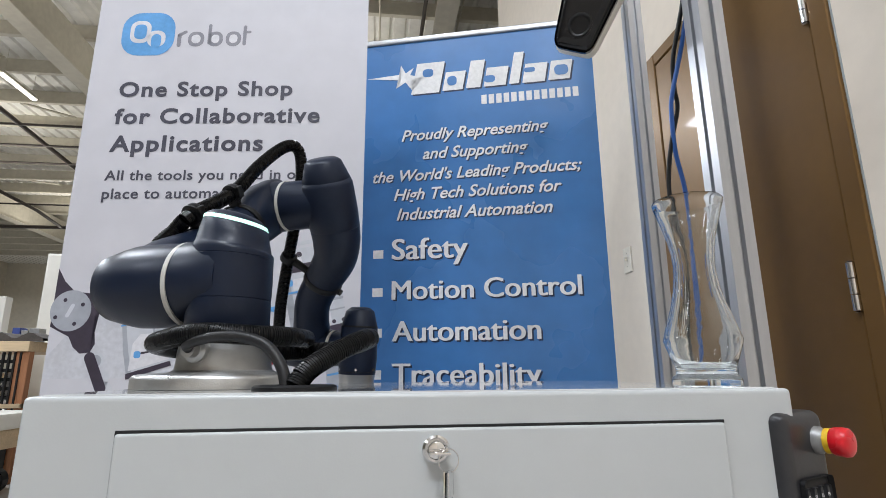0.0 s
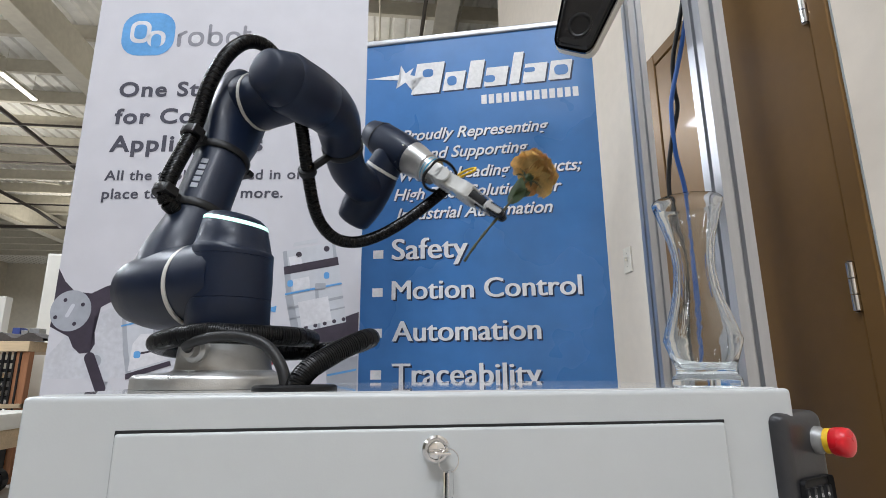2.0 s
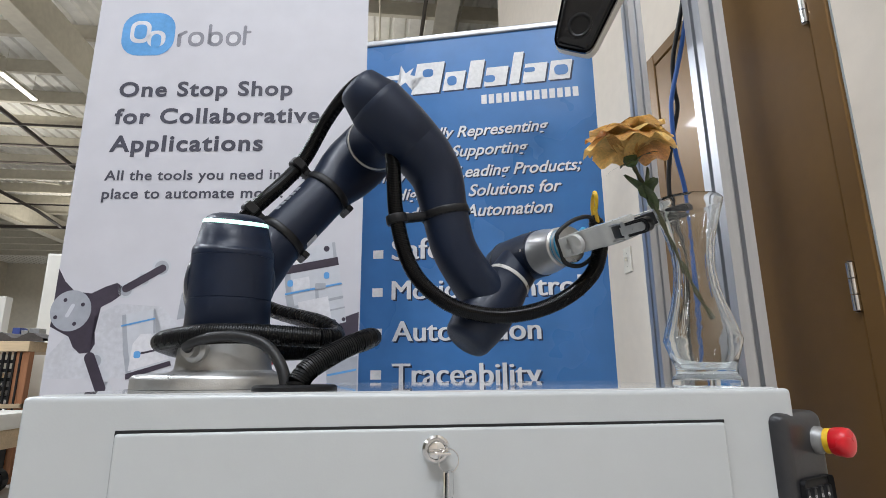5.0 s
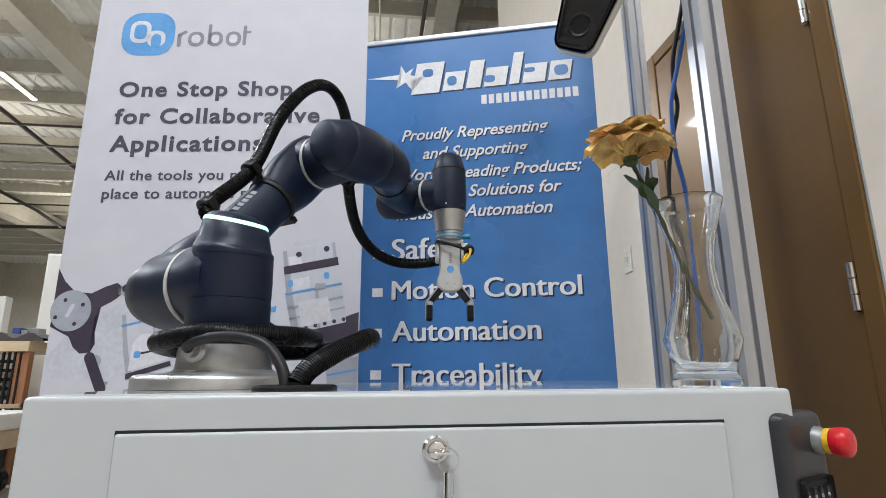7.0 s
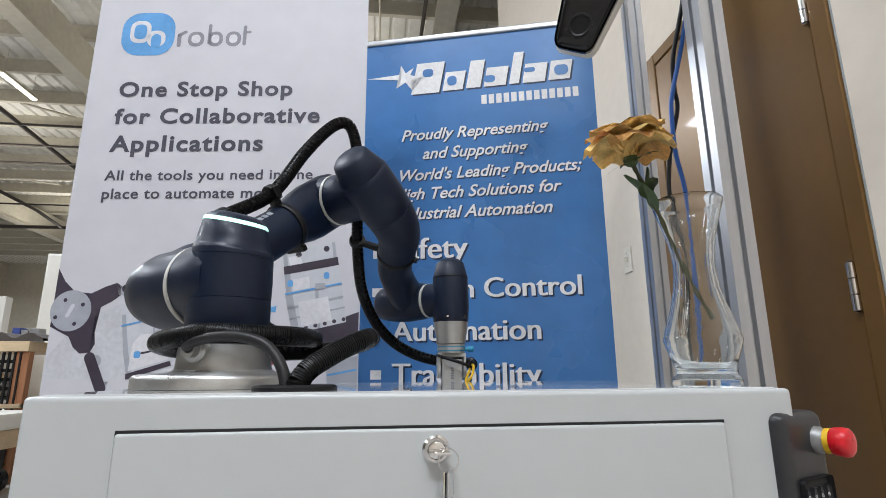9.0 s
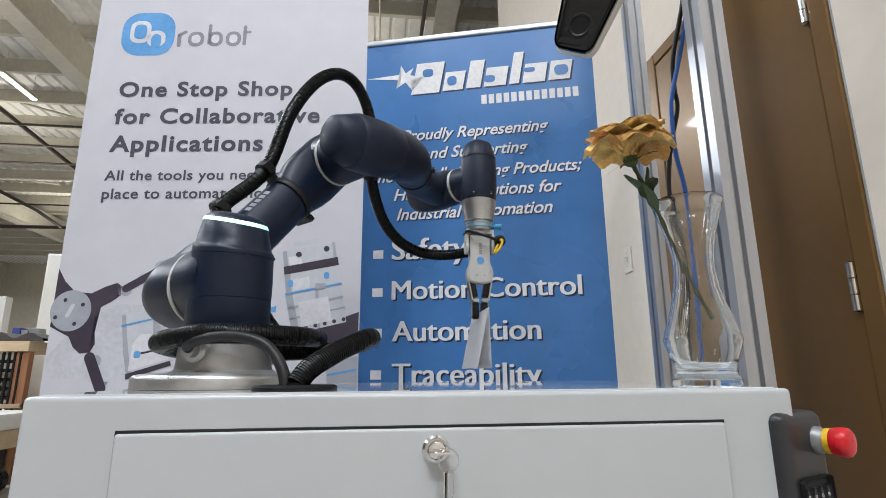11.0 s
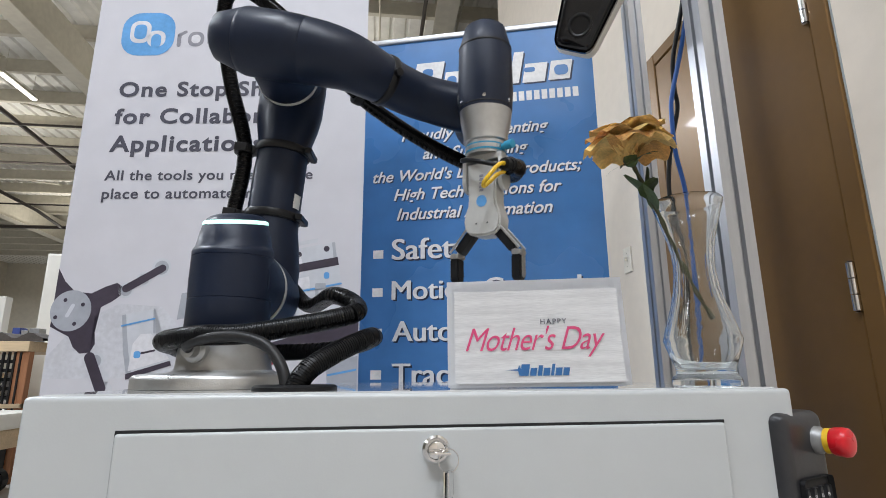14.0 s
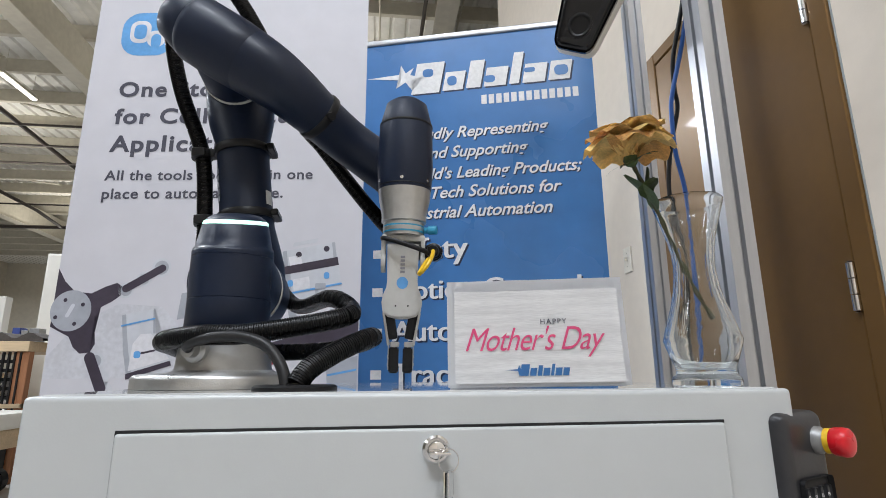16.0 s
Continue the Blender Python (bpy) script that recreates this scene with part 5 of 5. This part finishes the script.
SHOULDER = [(0.0, 55.1), (0.2, 55.1), (0.5, 54.1), (1.0, 40.1), (1.5, 22.5), (2.0, 18.2), (2.5, 22.2), (3.0, 23.9), (3.5, 30.0), (4.0, 35.4), (4.9, 39), (5.5, 35), (6.5, 40.9), (7.0, 40.9), (8.0, 51.1), (8.5, 53.7), (9.2, 53.7), (9.6, 53.7), (10.4, 45), (11.5, 35.9), (12.0, 24.3), (12.5, 16.4), (13.0, 15.4), (13.3, 15.4), (14.0, 5.0), (14.5, -2.6), (15.0, -6.9), (16.0, -7.0)]
ELBOW = [(0.0, 93.5), (0.2, 93.5), (0.5, 93.1), (1.0, 83.7), (1.5, 70.3), (2.0, 67.4), (2.5, 71.7), (3.0, 78.0), (3.5, 89.4), (4.0, 91.2), (4.9, 92), (5.5, 75), (6.5, 43.8), (7.0, 45.6), (8.0, 70.6), (8.5, 68.6), (9.2, 68.6), (9.6, 68.6), (10.4, 52), (11.5, 42.2), (12.0, 62.8), (12.5, 77.7), (13.0, 77.9), (13.3, 77.9), (14.0, 95.2), (14.5, 116.5), (15.0, 127.6), (16.0, 128.2)]
ROLL = [(0.0, 5.9), (0.5, 4.9), (1.0, 2.6), (1.5, -38.2), (2.0, -52.2), (2.5, -76.7), (3.0, -94.2), (3.5, -92.9), (4.0, -93.6), (4.9, -93.6), (5.5, -60), (6.3, -14), (6.5, -7.8), (7.0, 0.4), (8.0, 1.3), (8.5, 0.4), (9.2, 0.4), (11.5, 0.6), (12.0, 2.4), (12.5, 0.6), (13.0, 1.1), (13.3, 1.1), (14.0, 3.2), (14.5, 4.1), (15.0, 3.7), (16.0, 3.7)]
WRIST = [(0.0, 28.5), (0.2, 28.5), (0.5, 30.1), (1.0, 11.0), (1.5, 86.7), (2.0, 92.6), (2.5, 88.3), (3.0, 83.9), (3.5, 85.8), (4.0, 87.3), (4.9, 87.3), (5.5, 90), (6.5, 98.1), (7.0, 93.2), (8.0, 58.7), (8.5, 56.9), (9.2, 56.9), (9.6, 56.9), (10.4, 82), (11.5, 100.4), (12.0, 92.8), (12.5, 86.5), (13.0, 86.5), (13.3, 86.5), (14.0, 80.5), (14.5, 68.2), (15.0, 59.7), (16.0, 59.5)]


def joints(t):
    """The pose of every link, in the robot's space, at t seconds."""
    q1, q2, q3, q4, q5 = (radians(value(r, t)) for r in (TURN, SHOULDER, ELBOW, ROLL, WRIST))
    z = Vector((0, 0, 1))
    u = Vector((math.cos(q1), math.sin(q1), 0))
    f = Vector((u.y, -u.x, 0))
    s = Vector((0, 0, H2))
    a = z * math.cos(q2) + f * math.sin(q2)
    e = s + a * L1
    b = z * math.cos(q2 + q3) + f * math.sin(q2 + q3)
    w = e + b * L2
    n = b.cross(u)
    v = u * math.cos(q4) + n * math.sin(q4)
    c = b * math.cos(q5) + v.cross(b) * math.sin(q5)
    return {"shoulder_column": place(s, u, z.cross(u)), "upper_arm": place(s, u, a.cross(u)), "elbow": place(e, u, b.cross(u)),
            "forearm": place(w - b * L2, v, b.cross(v)), "wrist": place(w, v, c.cross(v))}


STEPS = [i / 10 for i in range(161)]
# the way the gripper's printed face looks, and how far its fingers are spread, in degrees
FACE_X = [(0, 1.0), (1.0, 1.0), (1.5, 0.75), (2.0, 0.35), (2.5, 0.05), (3.0, -0.1), (3.5, -0.28), (4.2, -0.28), (5.2, -0.2), (6.3, 0.0), (11.0, 0.0), (11.3, -0.15), (11.5, -0.45), (12.0, -1.0), (13.3, -1.0), (13.7, -0.85), (14.0, -0.6), (14.5, -0.25), (15.0, -0.05), (16.0, -0.05)]
FACE_Y = [(0, -0.1), (1.0, -0.1), (2.0, 0.0), (4.3, 0.0), (5.4, -0.6), (6.3, -1.0), (11.0, -1.0), (11.3, -1.0), (11.5, -0.85), (12.0, 0.18), (13.3, 0.18), (13.7, -0.45), (14.0, -0.8), (14.5, -1.0), (16.0, -1.0)]
FACE_Z = [(0, 0.05), (1.0, 0.1), (1.5, 0.75), (2.0, 1.0), (4.3, 1.0), (5.4, 0.6), (6.3, 0.0), (16.0, 0.0)]
SPREAD = [(0, -9.5), (4.6, -9.5), (5.1, 38), (9.2, 38), (9.8, -10), (12.45, -10), (12.6, -5), (13.4, -4), (14.0, 40), (15.35, 42), (15.7, -8), (16, -10)]


def tool(t):
    """The gripper's pose in the world at t seconds."""
    w = joints(t)["wrist"]
    c = w.to_3x3() @ Vector((0, 0, 1))
    n = Vector((value(FACE_X, t), value(FACE_Y, t), value(FACE_Z, t)))
    n = (n - c * n.dot(c)).normalized()
    m = place(w.translation, n.cross(c), n)
    return pose(*BASE) @ m


TIP = pose(0, 0, 0.335)


def held_rose(t):
    return tool(t) @ TIP @ pose(0, 0, 0, -90, 0, 0)


def held_card(t):
    return tool(t) @ pose(0, 0, 0.33)


def blend(a, b, s):
    s = max(0.0, min(1.0, s))
    s = s * s * (3 - 2 * s)
    q = a.to_quaternion().slerp(b.to_quaternion(), s)
    return Matrix.Translation(a.translation.lerp(b.translation, s)) @ q.to_matrix().to_4x4()


def rest_rose():
    d = Vector((-0.09, -0.03, 0.17)).normalized()
    z = d
    x = Vector((0.9, 0.2, 0.3))
    x = (x - z * x.dot(z)).normalized()
    m = place(Vector((0.318, 0.614, 1.03)) - d * 0.118, x, z.cross(x))
    return m


def rest_card():
    x = Vector((-0.2, -1.0, 0.06)).normalized()
    return place(Vector((0.19, 0.636, TOP + CH + 0.003)), x, Vector((-1.0, 0.2, -0.012)))


def pose_of_rose(t):
    if t <= 4.3:
        return held_rose(t)
    return blend(held_rose(min(t, 4.8)), rest_rose(), (t - 4.3) / 0.7)


def pose_of_card(t):
    if t < 9.8:
        return held_card(9.8)
    if t <= 12.5:
        return held_card(t)
    return blend(held_card(12.5), rest_card(), (t - 12.5) / 0.2)


# how much hose hangs free over the elbow and before the tool
ARCH = [(0, 0.95), (0.7, 0.95), (1.5, 0.85), (2.5, 0.95), (3.0, 0.85), (4.2, 0.95), (6.5, 1.15), (7.2, 1.12), (9.2, 1.1), (11.5, 1.13), (12.0, 0.9), (12.5, 1.1), (14, 1.15), (15, 1.05), (16, 1.12)]
BACK = [(0, 0.2), (1.0, 0.25), (2.0, 0.2), (3.0, 0.2), (6.5, 0.35), (7.5, 0.4), (9.2, 0.32), (11.5, 0.55), (12.0, 0.9), (13.0, 0.75), (14.0, 0.4), (16, 0.3)]
LIFT = [(0, 0.015), (1.0, 0.01), (2.0, 0.0), (4.2, 0.0), (6.5, 0.01), (9.2, 0.02), (11.5, 0.02), (12.0, 0.0), (13.0, 0.0), (14.0, 0.05), (15.0, 0.115), (16.0, 0.115)]
SKEW = [(0, 0.75), (12.5, 0.75), (14.0, 1.2), (15.0, 1.8), (16.0, 1.8)]
ALONG = [(0, 0.55), (1.0, 0.5), (4.2, 0.5), (6.3, -0.25), (7.2, -0.25), (9.2, 0.3), (11.5, -0.3), (12.5, 0.35), (13.5, 0.55), (16, 0.55)]
SLACK = [(0, 0.95), (1.5, 0.95), (2.5, 0.72), (4.2, 0.72), (6.3, 0.9), (9.2, 0.95), (11.5, 0.8), (12.5, 0.5), (16, 0.5)]
DROP = [(0, 0.7), (1.5, 0.7), (2.5, 0.6), (4.2, 0.6), (6.3, 0.7), (9.2, 0.7), (11.5, 0.7), (12.5, 0.25), (16, 0.15)]


def hose_line(t):
    """The run of the hose at t seconds: a coil on the cart, up the arm, over the elbow and on to the tool."""
    j = joints(t)
    home = pose(*BASE)
    up, fo = home @ j["upper_arm"], home @ j["forearm"]
    tl = tool(t)
    q = radians(value(TURN, t))
    s = max(0.0, min(1.0, (160 - math.degrees(q)) / 95))
    b = Vector((BASE.x, BASE.y, 0))

    def round_base(deg, r, z):
        return b + Vector((r * math.cos(radians(deg)), r * math.sin(radians(deg)), z))
    loop = Vector((0.006 * s, 0, 0.002 * s))
    pts = [Vector((GX, GY, 0.32)), Vector((GX, GY, 0.5)), Vector((GX, GY, 0.7)), Vector((GX + 0.006, GY + 0.004, 0.745)), Vector((-0.058, 0.69, 0.772)), Vector((-0.022, 0.722, 0.792)) + loop, Vector((-0.012, 0.765, 0.797)) + loop, Vector((-0.04, 0.83, 0.79)) + loop, Vector((-0.1, 0.892, 0.785)),
           round_base(95, 0.108, 0.784), round_base(140, 0.1 - 0.012 * s, 0.786), round_base(185, 0.092 - 0.024 * s, 0.791), round_base(225, 0.092 - 0.006 * s, 0.794), round_base(265, 0.094, 0.802 - 0.004 * s), round_base(300, 0.098 + 0.02 * s, 0.80 + 0.002 * s)]
    k = min(1.0, s / 0.5)
    low = [round_base(335, 0.108 + 0.03 * k, 0.8), round_base(20, 0.115 + 0.03 * k, 0.802), round_base(62, 0.13, 0.806)]
    k = max(0.0, (s - 0.55) / 0.45)
    rise = 0.03 * math.sin(math.pi * k) - 0.02 * (1 - k)
    high = [Vector((-0.075 + 0.05 * k, 0.732, 0.81 + 0.7 * rise)), Vector((-0.058 + 0.05 * k, 0.768, 0.822 + rise)), Vector((-0.085 + 0.03 * k, 0.825, 0.846 + rise))]
    k = max(0.0, min(1.0, (s - 0.42) / 0.14))
    k = k * k * (3 - 2 * k)
    pts += [a.lerp(c, k) for a, c in zip(low, high)]
    u = Vector((math.cos(q), math.sin(q), 0))
    f = Vector((u.y, -u.x, 0))
    clamp_low = up @ Vector((0.138, 0.0715, 0.142))
    p1 = (b + u * max(0.1, 0.15 - 0.2 * s) + f * 0.1 + Vector((0, 0, 0.87))).lerp(b + u * 0.19 + f * 0.07 + Vector((0, 0, 0.873)), k)
    p2 = (b + u * max(0.09, 0.19 - 0.5 * s) + f * 0.06 + Vector((0, 0, 0.948))).lerp(b + u * 0.225 + Vector((0, 0, 0.94)), k)
    p3 = (p2.lerp(clamp_low, 0.5) + Vector((0, 0, 0.008))).lerp(up @ Vector((0.17, 0.078, 0.06)), k)
    pts += [p1, p2, p3, clamp_low, up @ Vector((0.138, 0.0715, 0.268))]
    # free arch over the elbow
    a0, a1 = up @ Vector((0.138, 0.0715, 0.268)), fo @ Vector((0.1364, 0, 0.1252))
    t0 = (up.to_3x3() @ Vector((-0.05, value(BACK, t), 1.0))).normalized()
    t1 = ((fo.to_3x3() @ Vector((0.6, 0, 0.8))).normalized() * value(ALONG, t) + Vector((0, 0, -value(DROP, t)))).normalized()
    ma, mb = value(ARCH, t), 0.9
    for i in range(1, 8):
        x = i / 8
        h00, h10, h01, h11 = 2 * x ** 3 - 3 * x * x + 1, x ** 3 - 2 * x * x + x, -2 * x ** 3 + 3 * x * x, x ** 3 - x * x
        pts.append(a0 * h00 + t0 * ma * h10 + a1 * h01 + t1 * mb * h11 + Vector((0, 0, value(LIFT, t) * math.sin(math.pi * x ** value(SKEW, t)))))
    pts.append(a1)
    # hanging run to the tool
    b0, b1 = a1, tl @ Vector((0.052, -0.006, 0.156))
    r1 = (tl.to_3x3() @ Vector((0.35, 1.0, 0.0))).normalized()
    r0 = ((fo.to_3x3() @ Vector((0.6, 0, 0.8))).normalized() * 0.5 + Vector((0, 0, -value(DROP, t)))).normalized()
    m0, m1 = value(SLACK, t), 0.45
    for i in range(1, 7):
        x = i / 7
        h00, h10, h01, h11 = 2 * x ** 3 - 3 * x * x + 1, x ** 3 - 2 * x * x + x, -2 * x ** 3 + 3 * x * x, x ** 3 - x * x
        pts.append(b0 * h00 + r0 * m0 * h10 + b1 * h01 + r1 * m1 * h11)
    pts.append(b1)
    return pts


def hose_poses(t):
    """Poses along the hose at an even pitch, counted back from the tool; the slack end lies under the cart top."""
    line = smooth_line(hose_line(t), 8)
    run = [0.0]
    for a, b in zip(line, line[1:]):
        run.append(run[-1] + (b - a).length)
    out, k = [], 0
    side = Vector((1, 0, 0))
    for i in range(HOSE_N):
        d = run[-1] - HOSE_PITCH * (HOSE_N - i - 0.5)
        while k < len(run) - 2 and run[k + 1] < d:
            k += 1
        f = (d - run[k]) / max(1e-9, run[k + 1] - run[k])
        p = line[k] + (line[k + 1] - line[k]) * f
        z = (line[min(k + 2, len(line) - 1)] - line[max(k - 1, 0)]).normalized()
        side = side - z * side.dot(z)
        side = side.normalized() if side.length > 1e-4 else z.orthogonal().normalized()
        m = Matrix((side, z.cross(side), z)).transposed().to_4x4()
        m.translation = p
        out.append(m)
    return out


def motions():
    walks = [joints(t) for t in STEPS]
    for name in ("shoulder_column", "upper_arm", "elbow", "forearm", "wrist"):
        walk(LINKS[name], [(t, w[name]) for t, w in zip(STEPS, walks)])
    walk(gripper, [(t, tool(t)) for t in STEPS])
    for s, link, tip in FINGERS:
        rows_link, rows_tip = [], []
        for t in STEPS:
            a = radians(value(SPREAD, t))
            rows_link.append((t, pose(s * PIVOT, 0, KNUCKLE, 0, s * math.degrees(a), 0)))
            rows_tip.append((t, pose(s * (PIVOT + REACH * math.sin(a)), 0, KNUCKLE + REACH * math.cos(a))))
        walk(link, rows_link)
        walk(tip, rows_tip)
    walk(rose, [(t, pose_of_rose(t)) for t in STEPS])
    walk(card, [(t, pose_of_card(t)) for t in STEPS])
    runs = [hose_poses(t) for t in STEPS]
    for i, piece in enumerate(HOSE):
        walk(piece, [(t, r[i]) for t, r in zip(STEPS, runs)])


motions()
